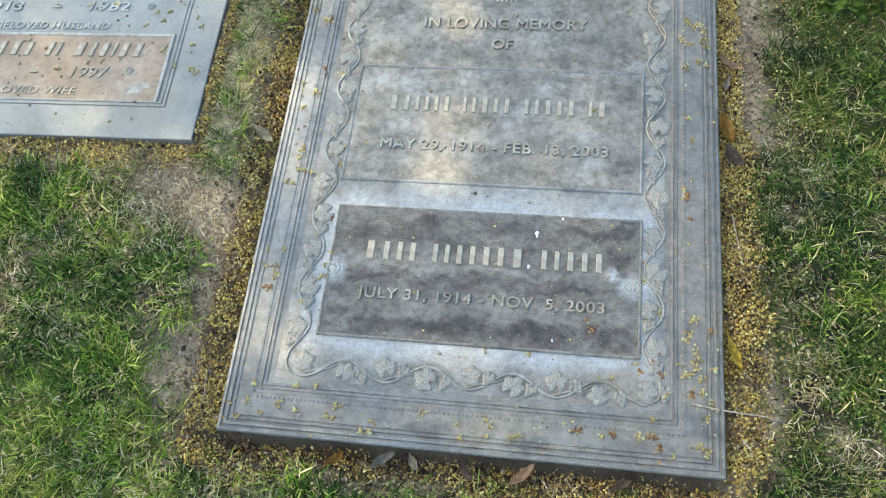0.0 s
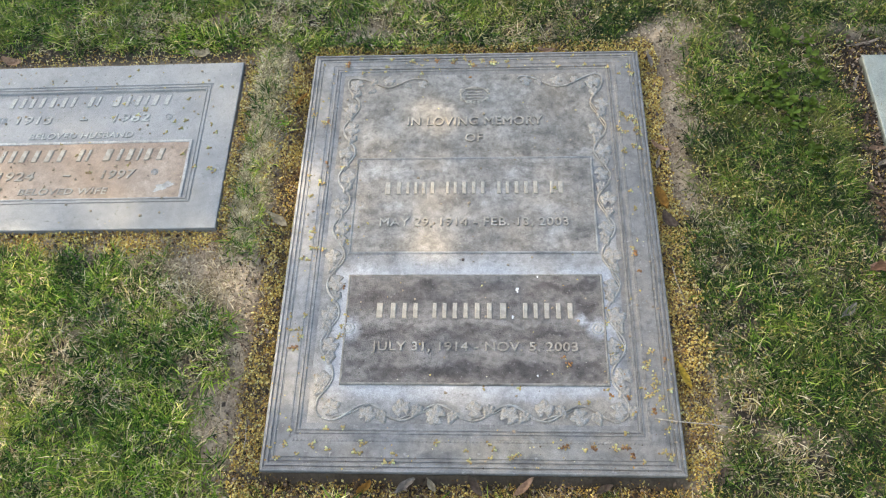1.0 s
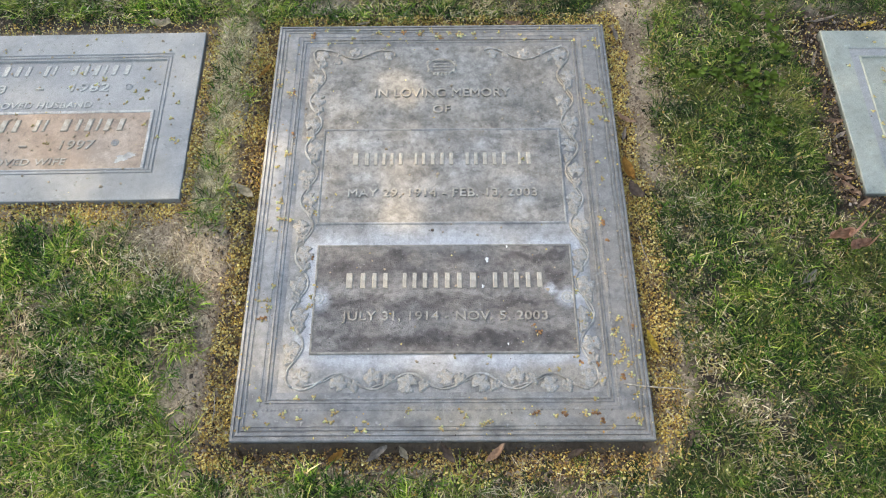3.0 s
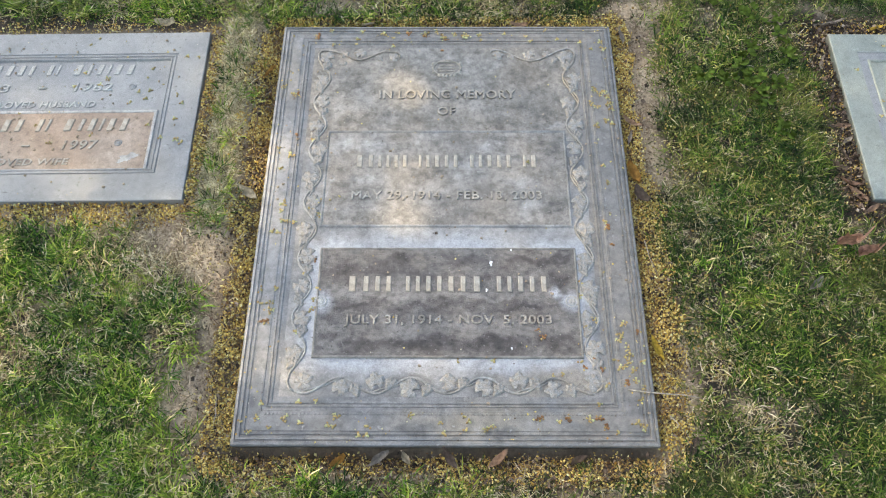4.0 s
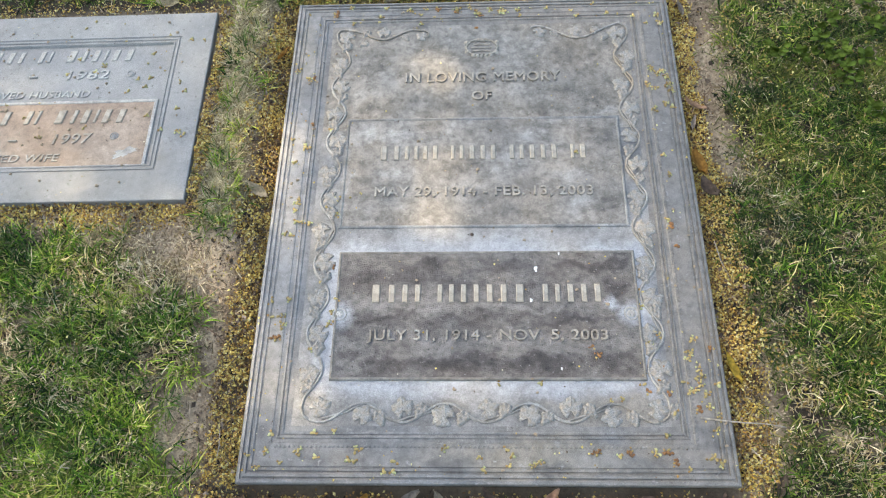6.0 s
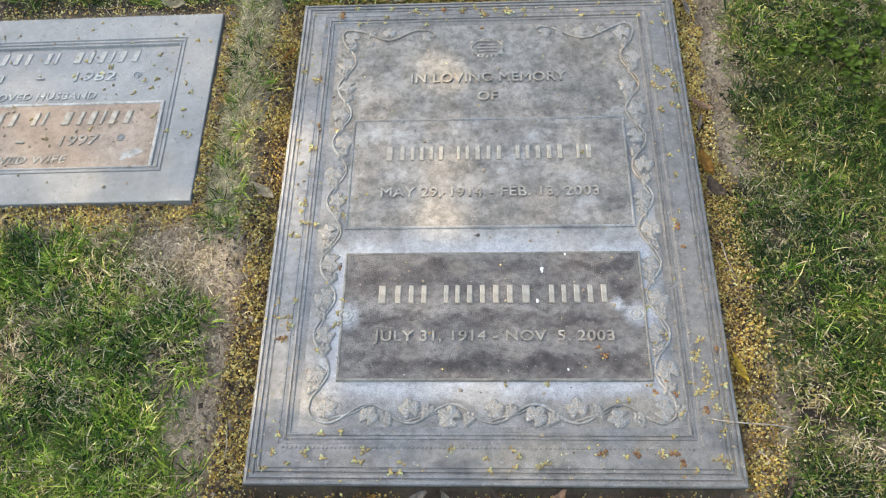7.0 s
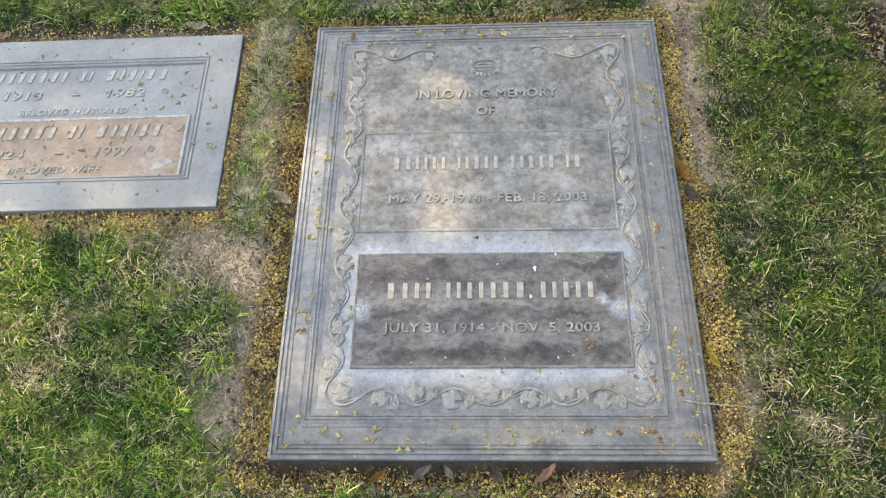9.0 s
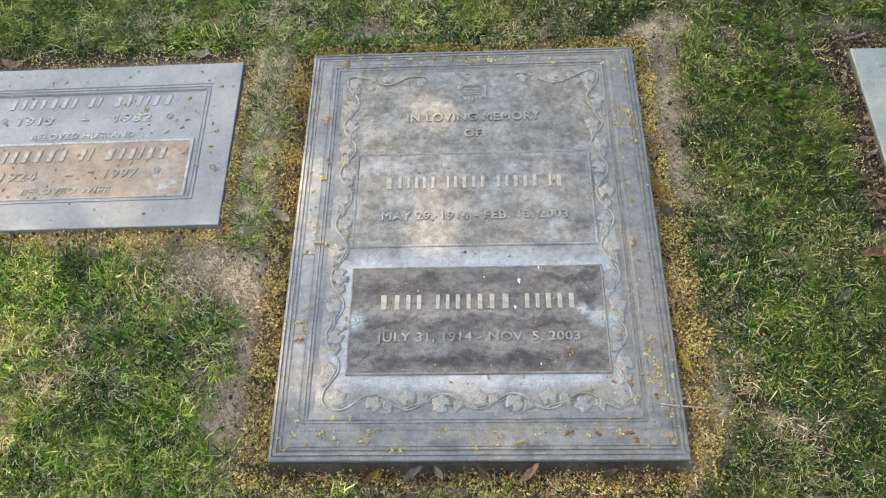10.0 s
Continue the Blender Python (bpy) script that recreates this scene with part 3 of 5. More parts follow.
def parched(x, y):
    """How dry the grass is, 0 to 1."""
    n = rise(0.5, 0.75, cloud(x, y, 0.16, 44))
    d = np.where(x > 0.3, 0.12, 0.14) + np.where(x > 0.3, 0.34, 0.38) * n + 0.5 * rise(0.54, 0.7, cloud(x, y, 0.045, 46))
    for cx, cy, rx, ry, k in ((-0.48, 0.72, 0.07, 0.2, 0.2), (-0.72, 0.2, 0.045, 0.03, 0.3), (-0.65, 0.11, 0.03, 0.04, 0.35), (-0.62, 0.27, 0.04, 0.03, 0.35), (-0.9, 0.1, 0.05, 0.03, 0.3), (-0.628, 0.044, 0.03, 0.025, 0.5), (-0.585, 0.395, 0.12, 0.05, 0.95),
                              (-0.53, 0.33, 0.08, 0.06, 0.6), (-0.56, 0.215, 0.025, 0.02, 0.5), (-0.5, 0.2, 0.06, 0.08, 0.4), (-0.98, 0.2, 0.09, 0.07, 0.2), (-0.8, -0.02, 0.12, 0.08, 0.3), (0.52, 1.1, 0.1, 0.07, 0.6)):
        d = d + k * blob(x, y, cx, cy, rx, ry)
    for cx, cy, rx, ry, k in ((0.53, 0.29, 0.03, 0.025, 0.55), (0.518, 0.265, 0.04, 0.03, 0.25), (0.526, 0.465, 0.03, 0.02, 0.4), (0.53, 0.404, 0.03, 0.02, 0.35), (0.459, 0.042, 0.04, 0.03, 0.35), (0.5, 0.6, 0.05, 0.2, 0.2),
                              (0.7, 0.1, 0.08, 0.06, 0.15), (0.64, 0.42, 0.05, 0.05, 0.25), (-0.7, 1.1, 0.4, 0.05, 0.45), (0.5, -0.05, 0.12, 0.1, 0.2), (-0.35, -0.1, 0.15, 0.06, 0.4), (0.1, -0.09, 0.2, 0.03, 0.3), (0.0, 1.06, 0.5, 0.04, 0.25)):
        d = d + k * blob(x, y, cx, cy, rx, ry)
    d = d + rise(-0.535, -0.515, x) * rise(-0.425, -0.445, x) * rise(0.44, 0.5, y) * rise(1.08, 1.0, y)
    for cx, cy, rx, ry in ((-0.471, 0.733, 0.013, 0.018), (-0.467, 0.667, 0.014, 0.016), (-0.500, 0.604, 0.014, 0.014), (-0.52, 0.56, 0.014, 0.014)):
        d = d - 1.0 * blob(x, y, cx, cy, rx, ry)
    return np.clip(d, 0, 1)


def litter(x, y):
    """How thickly fallen blossom lies, 0 to 1."""
    n = cloud(x, y, 0.05, 55) - 0.5
    dm, dl = outside(MAIN, x, y), outside(LEFT, x, y)
    reach = np.where(y > 0.98, 0.045, np.where(x > 0.38, 0.052 + 0.022 * rise(0.62, 0.5, y), np.where(x < -0.38, 0.058 + 0.016 * rise(0.4, 0.5, y), 0.08)))
    a = rise(1.0, 0.6, dm / reach + np.where(y < 0.0, 1.1, 0.6) * n) * np.where((x > 0.38) & (y < 0.15), 0.6, 1.0) * np.where(y < 0, rise(0.0, 0.016, dm), 1.0)
    b = np.where((x > -0.55) & (y > 0.5), 0.8 * rise(0.036, 0.02, dl + 0.02 * n), rise(0.07, 0.02, dl + 0.05 * n) * np.where(y < 0.53, 0.5, 0.1))
    c = rise(0.08, 0.03, outside(RIGHT, x, y) + 0.06 * n) * 0.07
    return np.maximum(np.maximum(a, b), c)


# ---- ground ----
def build_ground():
    far = np.array([3.0, 4.0, 6.0, 10.0, 25.0, 80.0, 300.0, 900.0])
    xs = np.concatenate([-far[::-1], np.linspace(-2.4, 2.4, 161), far])
    ys = np.concatenate([-far[::-1], np.linspace(-1.6, 2.4, 135), far])
    gx, gy = np.meshgrid(xs, ys)
    v = np.stack([gx, gy, ground_height(gx, gy)], -1).reshape(-1, 3)
    nx = len(xs)
    i = (np.arange(len(ys) - 1)[:, None] * nx + np.arange(nx - 1)[None]).ravel()
    me = bpy.data.meshes.new("ground")
    me.from_pydata(v, [], np.stack([i, i + 1, i + nx + 1, i + nx], 1))
    # where the ground turns dark: real dark soil plus painted shade in the gaps
    soil_shade = me.attributes.new("thatch_shade", "FLOAT", "POINT")
    soil_shade.data.foreach_set("value", (np.maximum(rise(0.1, 0.38, turf(gx, gy) * (1 - 0.4 * parched(gx, gy))) * (1 - 0.75 * rise(-0.53, -0.512, gx) * rise(-0.43, -0.45, gx) * rise(0.44, 0.5, gy) * rise(1.06, 1.0, gy)), np.maximum(0.95 * rise(0.1, 0.05, outside(RIGHT, gx, gy)), np.maximum(0.95 * rise(0.965, 0.98, gy) * rise(-0.5, -0.56, gx) * rise(1.06, 1.03, gy), np.where(gy < 0, 0.9, np.where(gx < -0.38, 0.5, 0.65)) * litter(gx, gy)))) * rise(0.5, 0.1, outside((-1.4, 1.2, -0.25, 1.45), gx, gy))).ravel().astype(np.float32))
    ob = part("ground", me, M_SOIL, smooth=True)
    tagged(ob, "dry brown cemetery soil under patchy lawn", "ground", kind="structure")


build_ground()


# ---- flat memorial in the middle ----
def build_vine_leaf():
    """A five-pointed vine leaf in low relief with raised veins, about one unit across."""
    bm = bmesh.new()
    lobes = ((0, 1.0), (64, 0.92), (-64, 0.92), (128, 0.66), (-128, 0.66))
    count = 72
    rings = [[] for _ in range(4)]
    for k in range(count):
        deg = 360 * k / count
        r, vein = 0.0, 0.0
        for at, size in lobes:
            off = abs((deg - at + 180) % 360 - 180)
            r = max(r, size * (1 - 0.3 * min(1, off / 33) ** 1.8))
            vein = max(vein, 1 - off / 12)
        r *= 1 + 0.045 * math.cos(math.radians(deg * 18)) + 0.03 * math.cos(math.radians(deg * 7 + 40))
        r = 0.54 * (r if abs(deg - 180) > 20 else 0.2)
        c, d = math.cos(math.radians(deg)), math.sin(math.radians(deg))
        for ring, part_way, z in zip(rings, (1.0, 0.95, 0.62, 0.3), (-0.01, 0.06, 0.085 + 0.018 * vein, 0.072 + 0.03 * vein)):
            ring.append(bm.verts.new((part_way * r * c, part_way * r * d, z)))
    top = bm.verts.new((0, 0, 0.085))
    for k in range(count):
        j = (k + 1) % count
        for lo, up in zip(rings, rings[1:]):
            bm.faces.new((lo[k], lo[j], up[j], up[k]))
        bm.faces.new((rings[-1][k], rings[-1][j], top))
    me = bpy.data.meshes.new("vine_leaf")
    bm.to_mesh(me)
    bm.free()
    me.shade_smooth()
    me.materials.append(M_LEAFMETAL)
    return me


def build_grapes():
    """A bunch of grapes as one skin of overlapping bumps."""
    berries = ((0, 0.0), (0.3, 0.02), (-0.3, 0.0), (0.15, -0.27), (-0.15, -0.28), (0.0, -0.55), (0.17, 0.27), (-0.16, 0.27))
    bm = bmesh.new()
    n, grid = 13, {}
    for i in range(n):
        for j in range(n):
            x, y = -0.52 + 1.04 * i / (n - 1), -0.75 + 1.24 * j / (n - 1)
            h = max(max(0.0, 0.034 - (x - bx) ** 2 - (y - by) ** 2) for bx, by in berries) ** 0.5
            grid[i, j] = bm.verts.new((x, y, 1.25 * h - 0.03))
    for i in range(n - 1):
        for j in range(n - 1):
            quad = (grid[i, j], grid[i + 1, j], grid[i + 1, j + 1], grid[i, j + 1])
            if max(v.co.z for v in quad) > 0:
                bm.faces.new(quad)
    bmesh.ops.delete(bm, geom=[v for v in bm.verts if not v.link_faces], context="VERTS")
    me = bpy.data.meshes.new("vine_fruit")
    bm.to_mesh(me)
    bm.free()
    me.shade_smooth()
    me.materials.append(M_LEAFMETAL)
    return me


def rosette(name, x, y, z, r, parent, material):
    """A fixing bolt: a raised ring with a domed boss inside it."""
    bm = bmesh.new()
    tube(bm, [(x + 0.86 * r * math.cos(a), y + 0.86 * r * math.sin(a), z) for a in (2 * math.pi * k / 24 for k in range(25))], 0.14 * r, 6)
    dome(bm, x, y, z - r * 0.02, r * 0.62, r * 0.2, 16)
    for k in range(6):
        a = k * math.pi / 3
        dome(bm, x + 0.34 * r * math.cos(a), y + 0.34 * r * math.sin(a), z + r * 0.1, r * 0.17, r * 0.12, 8)
    return part(name, bm, material, parent, smooth=True)


M_LEAFMETAL = bronze("bronze_vine", (0.52, 0.53, 0.54), (0.40, 0.402, 0.404), (0.25, 0.245, 0.24), (0.46, 0.39, 0.31), 17, 14, 0.53, warm_amount=0.5, smudged=0.7, warm_stains=[(0.28, 0.8, 0.03, 0.08, 0.7)])
FLOOR_Z = 0.0150


def stem_side(s):
    """Outward swing of the vine along a side, s metres below its top loop."""
    return 0.0155 * math.cos(2 * math.pi * s / 0.130)


def build_main_marker():
    root = tagged(new("grave_marker"), "large flat weathered bronze grave marker with vine border", "grave marker")
    outer = [(0.012, -0.06), (0.012, 0.002), (0.0008, 0.0035), (0.0, 0.0150), (0.0018, 0.0174), (0.0060, 0.0182), (0.0069, 0.0158), (0.0092, 0.0158), (0.0105, 0.0188), (0.0148, 0.0190), (0.0160, 0.0164), (0.0184, 0.0164),
             (0.0198, 0.0188), (0.0228, 0.0188), (0.0238, 0.0172), (0.0252, 0.0172), (0.0264, 0.0186)]
    inner = [(0.0600, 0.0187), (0.0612, 0.0174), (0.0672, 0.0168), (0.0682, 0.0187), (0.0704, 0.0189), (0.0714, 0.0166), (0.0734, 0.0166), (0.0746, 0.0184), (0.0772, 0.0180)]
    cove = [(0.0772, 0.0180), (0.0784, 0.0158), (0.0840, 0.0154), (0.088, FLOOR_Z)]
    field = (MAIN[0] - 0.011, MAIN[1], MAIN[2] + 0.002, MAIN[3] + 0.024)
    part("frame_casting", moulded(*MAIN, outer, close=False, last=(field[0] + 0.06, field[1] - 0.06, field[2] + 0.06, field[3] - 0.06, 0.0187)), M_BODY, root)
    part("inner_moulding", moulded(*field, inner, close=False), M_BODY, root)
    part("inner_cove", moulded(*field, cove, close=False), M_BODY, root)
    bm = bmesh.new()
    x0, x1, y0, y1 = field[0] + 0.088, field[1] - 0.088, field[2] + 0.088, field[3] - 0.088
    box(bm, x0, x1, y0, 0.66, FLOOR_Z - 0.02, FLOOR_Z)
    part("vine_ground", bm, M_PATINA, root, "pale chalky bronze ground behind the vine")
    bm = bmesh.new()
    box(bm, x0, x1, 0.66, y1, FLOOR_Z - 0.02, FLOOR_Z)
    panel = part("dedication_panel", bm, M_PANEL, root, "stained grey bronze panel with raised dedication")
    part("inscription", lettering("IN LOVING MEMORY", -0.149, 0.153, 0.7745, 0.7975, FLOOR_Z, 0.0036), M_LETTER, panel, "raised bronze words IN LOVING MEMORY")
    part("inscription", lettering("OF", -0.019, 0.020, 0.729, 0.7505, FLOOR_Z, 0.0036), M_LETTER, panel, "raised bronze word OF")
    # beading
    bm = bmesh.new()
    d, gap = 0.0565, 0.0070
    for a, b, fixed, along_x in ((MAIN[0] + d, MAIN[1] - d, MAIN[2] + d, True), (MAIN[2] + d, MAIN[3] - 0.04, MAIN[1] - d, False), (MAIN[2] + d, MAIN[3] - 0.04, MAIN[0] + 0.046, False)):
        for k in range(int((b - a) / gap) + 1):
            s = a + k * gap
            x, y = (s, fixed) if along_x else (fixed, s)
            dome(bm, x, y, 0.0184, *((0.0026, 0.0017) if fixed > MAIN[0] + 0.05 else (0.0016, 0.0011)), 6)
    tagged(part("beading", bm, M_BODY, root, "row of small cast beads"), kind="stuff")
    # vine
    zc = FLOOR_Z + 0.0012
    for side in (-1, 1):
        pts = []
        # top tendril, then the loop, then down the side
        if side < 0:
            pts += [(-0.107, 0.893), (-0.106, 0.903), (-0.113, 0.909)]
            pts += [(-0.113 - 0.15 * k / 20, 0.900 + 0.0125 * math.cos(2 * math.pi * (0.15 * k / 20 - 0.022) / 0.128)) for k in range(1, 20)]
        else:
            pts += [(0.100, 0.909), (0.103, 0.914), (0.110, 0.916)]
            pts += [(0.110 + 0.148 * k / 20, 0.900 + 0.0165 * math.cos(2 * math.pi * (0.148 * k / 20) / 0.165)) for k in range(1, 20)]
        pts += [(side * 0.275, 0.921 if side > 0 else 0.916), (side * 0.287, 0.915), (side * 0.2935, 0.905)]
        pts += [(side * (0.277 + stem_side(s)), 0.897 - s) for s in (0.008 + 0.0065 * k for k in range(117))]
        pts += [(side * 0.2895, 0.118), (side * 0.285, 0.106), (side * 0.276, 0.0995)]
        bm = bmesh.new()
        tube(bm, [(x, y, zc) for x, y in pts], 0.0021, 6)
        # a thinner runner twined along the stem
        low = [(side * (0.277 + stem_side(s) * 0.8 + 0.0042 * math.sin(2 * math.pi * s / 0.065)), 0.897 - s, zc - 0.0005) for s in (0.02 + 0.0065 * k for k in range(112))]
        tube(bm, low, 0.0018, 5)
        part("vine_stem", bm, M_LEAFMETAL, root, smooth=True)
    bm = bmesh.new()
    xs = [-0.2755 + 0.0065 * k for k in range(85)]
    tube(bm, [(x, 0.111 + 0.0155 * math.cos(2 * math.pi * (x + 0.193) / 0.1315), zc) for x in xs], 0.0021, 6)
    tube(bm, [(x, 0.111 + 0.0125 * math.cos(2 * math.pi * (x + 0.193) / 0.1315) + 0.0042 * math.sin(2 * math.pi * x / 0.0658), zc - 0.0005) for x in xs[3:-4]], 0.0018, 5)
    part("vine_stem", bm, M_LEAFMETAL, root, smooth=True)
    leaf_me, grape_me = build_vine_leaf(), build_grapes()
    rnd = random.Random(4)

    def put(me, name, x, y, size, turn):
        ob = part(name, me, None, root)
        tall = 0.95 if name == "vine_leaf" else 1.3
        ob.matrix_basis = pose(x, y, FLOOR_Z - 0.0002, 0, 0, turn) @ Matrix.Diagonal((size, size, size * tall, 1))

    for side in (-1, 1):
        for k in range(12):
            y = 0.897 - 0.065 * k
            inward = 1 if k % 2 == 0 else -1      # the pocket opens towards the middle at the outward swings
            put(leaf_me, "vine_leaf", side * (0.277 - inward * 0.006), y + rnd.uniform(-0.006, 0.004), 0.041 + rnd.uniform(-0.004, 0.003), rnd.uniform(0, 360))
            put(grape_me, "vine_fruit", side * (0.277 - inward * 0.006), y - 0.0265, 0.023, rnd.uniform(-40, 40))
    for k in range(8):
        x = -0.193 + 0.0657 * k
        up = -1 if k % 2 == 0 else 1
        if x < 0.29:
            put(leaf_me, "vine_leaf", x, 0.111 + up * 0.006, 0.041 + rnd.uniform(-0.004, 0.003), rnd.uniform(0, 360))
            put(grape_me, "vine_fruit", x + 0.029, 0.111 - up * -0.006, 0.023, rnd.uniform(-40, 40))
    put(leaf_me, "vine_leaf", -0.262, 0.118, 0.04, 30)
    for x, y, s in ((-0.198, 0.904, 0.032), (-0.118, 0.894, 0.028), (0.115, 0.900, 0.03), (0.19, 0.899, 0.032)):
        put(leaf_me, "vine_leaf", x, y, s, rnd.uniform(0, 360))
    for x, y in ((-0.232, 0.905), (-0.155, 0.893), (0.146, 0.898), (0.228, 0.905), (-0.235, 0.878), (0.247, 0.887)):
        put(grape_me, "vine_fruit", x, y, 0.017, rnd.uniform(-60, 60))
    # emblem: a scalloped cartouche
    bm = bmesh.new()
    ring = []
    for k in range(49):
        a = 2 * math.pi * k / 48
        c, d = math.cos(a), math.sin(a)
        swell = 1 + 0.05 * math.cos(6 * a)
        ring.append((0.001 + 0.030 * swell * math.copysign(abs(c) ** 0.7, c), 0.8625 + 0.0185 * swell * math.copysign(abs(d) ** 0.75, d), FLOOR_Z + 0.0012))
    tube(bm, ring, 0.0018, 6)
    for k in range(5):
        dome(bm, -0.016 + 0.0085 * k, 0.8425 - 0.002 * math.sin(math.pi * k / 4), FLOOR_Z, 0.0042, 0.0034, 8)
        dome(bm, -0.012 + 0.0065 * k, 0.8815 + 0.003 * math.sin(math.pi * k / 4), FLOOR_Z, 0.0040, 0.0032, 8)
    for x, y in ((-0.029, 0.876), (0.031, 0.876), (0.030, 0.850), (-0.028, 0.850)):
        dome(bm, x, y, FLOOR_Z, 0.0050, 0.0036, 10)
    emblem = part("emblem", bm, M_LETTER, panel, "small cast scroll emblem", smooth=True)
    bm = bmesh.new()
    for y, w in ((0.871, 0.017), (0.8625, 0.021), (0.854, 0.018)):
        box(bm, 0.001 - w, 0.001 + w, y - 0.0017, y + 0.0017, FLOOR_Z - 0.0005, FLOOR_Z + 0.0016, 0.0006)
    part("emblem_bars", bm, M_LETTER, emblem)
    # name plates
    bm = bmesh.new()
    box(bm, -0.2505, 0.2515, 0.4515, 0.6815, 0.004, 0.0162)
    mid = part("name_plate", bm, M_PLATE, root, "blotched grey bronze name plate")
    part("plate_rim", moulded(-0.256, 0.257, 0.446, 0.687, [(0.0, 0.004), (0.0, 0.0165), (0.0016, 0.0180), (0.0038, 0.0180), (0.0056, 0.0161)], close=False), M_PATINA, mid, "pale worn plate rim")
    z = 0.0158
    name_bars(((14, 11, 9, 9, 9, 10), (8, 9, 11, 10, 10), (10, 9, 11, 10, 11), (8, 12)), -0.196, 0.197, 0.591, 0.622, z, 0.0030, M_BAR, mid)
    part("inscription", lettering("MAY 29, 1914 - FEB. 13, 2003", -0.195, 0.198, 0.508, 0.531, z, 0.0036), M_LETTER, mid, "raised bronze dates")
    for x in (-0.241, 0.241):
        rosette("rosette", x, 0.5705, z, 0.0085, mid, M_PANEL)
    bm = bmesh.new()
    box(bm, -0.2446, 0.2536, 0.1684, 0.3926, 0.004, 0.0186)
    low = part("name_plate", bm, M_DARK, root, "dark brown stippled bronze name plate")
    part("plate_rim", moulded(-0.249, 0.258, 0.164, 0.397, [(0.0, 0.004), (0.0, 0.0182), (0.0014, 0.0200), (0.0034, 0.0200), (0.0044, 0.0187)], close=False), M_PANEL, low, "pale worn plate rim")
    z = 0.0184
    name_bars(((14, 11, 10, 10), (9, 9, 10, 10, 11, 11, 14), (10, 9, 11, 10, 11)), -0.196, 0.203, 0.300, 0.333, z, 0.0028, M_BAR, low)
    part("inscription", lettering("JULY 31, 1914 - NOV. 5, 2003", -0.192, 0.202, 0.226, 0.250, z, 0.0036), M_LETTER, low, "raised bronze dates")
    for x in (-0.240, 0.243):
        rosette("rosette", x, 0.279, z, 0.0125, low, M_CHALK)
    return root


build_main_marker()


# ---- tree that shades the plot ----
def build_shade_tree():
    """A broad tree beside the plot: its crown lies between the sun and the graves, with a few gaps."""
    root = tagged(new("tree"), "broad leafy shade tree standing beside the graves", "tree")
    bark, tree, bsdf = shader("bark")
    at = coords(tree, (1, 1, 0.25))
    tree.links.new(ramp(tree, fractal(tree, at, 14, 8, 0.7), [(0.35, (0.05, 0.035, 0.025)), (0.65, (0.2, 0.15, 0.11))]), bsdf.inputs["Base Color"])
    bsdf.inputs["Roughness"].default_value = 0.9
    relief(tree, bsdf, fractal(tree, at, 20, 8, 0.7), 0.8, 0.03)
    reach = sun_dir / sun_dir.z
    hub = Vector((0.35, 0.5, 0)) + reach * 4.9
    foot = hub + Vector((-0.4, 1.2, -4.9))
    foot.z = -0.05
    bm = bmesh.new()
    fork = foot + Vector((0.1, -0.15, 2.3))
    tube(bm, [foot, foot + Vector((0, 0, 0.12)), foot + Vector((0.03, -0.02, 0.9)), fork], 0.26, 14, 0.55)
    part("trunk", bm, bark, root, smooth=True)
    rnd = random.Random(2)
    for k in range(9):
        a = 2 * math.pi * k / 9 + rnd.uniform(-0.2, 0.2)
        tip = hub + Vector((1.3 * math.cos(a), 1.3 * math.sin(a), rnd.uniform(-0.2, 0.9)))
        mid = fork.lerp(tip, 0.5) + Vector((0, 0, rnd.uniform(0.1, 0.4)))
        bm = bmesh.new()
        tube(bm, [fork - Vector((0, 0, 0.1)), fork.lerp(mid, 0.5) + Vector((0, 0, 0.1)), mid, mid.lerp(tip, 0.5), tip], 0.1, 8, 0.15)
        part("limb", bm, bark, root, smooth=True)
    rng = np.random.default_rng(5)
    rows = 305
    n = rows * rows
    cell = np.stack(np.meshgrid(np.arange(rows), np.arange(rows)), -1).reshape(-1, 2) + rng.uniform(0, 1, (n, 2))
    gx, gy = 0.35 + 4.2 * (cell[:, 0] / rows - 0.5), 0.5 + 4.2 * (cell[:, 1] / rows - 0.5)
    edge = np.hypot(gx - 0.35, gy - 0.5) / (2.0 * (0.85 + 0.3 * cloud(gx, gy, 0.5, 91)))
    cover = (edge < 1) * (1 - 0.4 * rise(-0.5, -0.8, gx + 0.3 * (cloud(gx, gy, 0.3, 92) - 0.5)) * rise(0.48, 0.36, gy))
    # one ragged gap between the boughs
    for ax, ay, bx, by, r in ((-0.02, 0.93, -0.045, 0.87, 0.03), (-0.05, 0.87, -0.085, 0.79, 0.037), (-0.085, 0.77, -0.07, 0.62, 0.014), (-0.065, 0.58, -0.07, 0.46, 0.03)):
        t = np.clip(((gx - ax) * (bx - ax) + (gy - ay) * (by - ay)) / ((bx - ax) ** 2 + (by - ay) ** 2), 0, 1)
        cover = np.where(np.hypot(gx - ax - t * (bx - ax), gy - ay - t * (by - ay)) < r, 0.31, cover)
    cover = cover * (1 - 0.48 * blob(gx, gy, -0.39, 0.45, 0.12, 0.28)) * (1 - 0.68 * blob(gx, gy, -0.86, 0.37, 0.22, 0.11))
    keep = rng.random(n) < cover
    gx, gy, edge = gx[keep], gy[keep], edge[keep]
    n = len(gx)
    h = 4.9 + rng.uniform(-1, 1, n) * 1.25 * np.sqrt(np.clip(1 - edge**2, 0.05, 1))
    centre = np.stack([gx + reach.x * h, gy + reach.y * h, h], 1)
    axes = np.linalg.qr(rng.normal(0, 1, (n, 3, 3)))[0]
    long, wide = rng.uniform(0.04, 0.06, n), rng.uniform(0.022, 0.034, n)
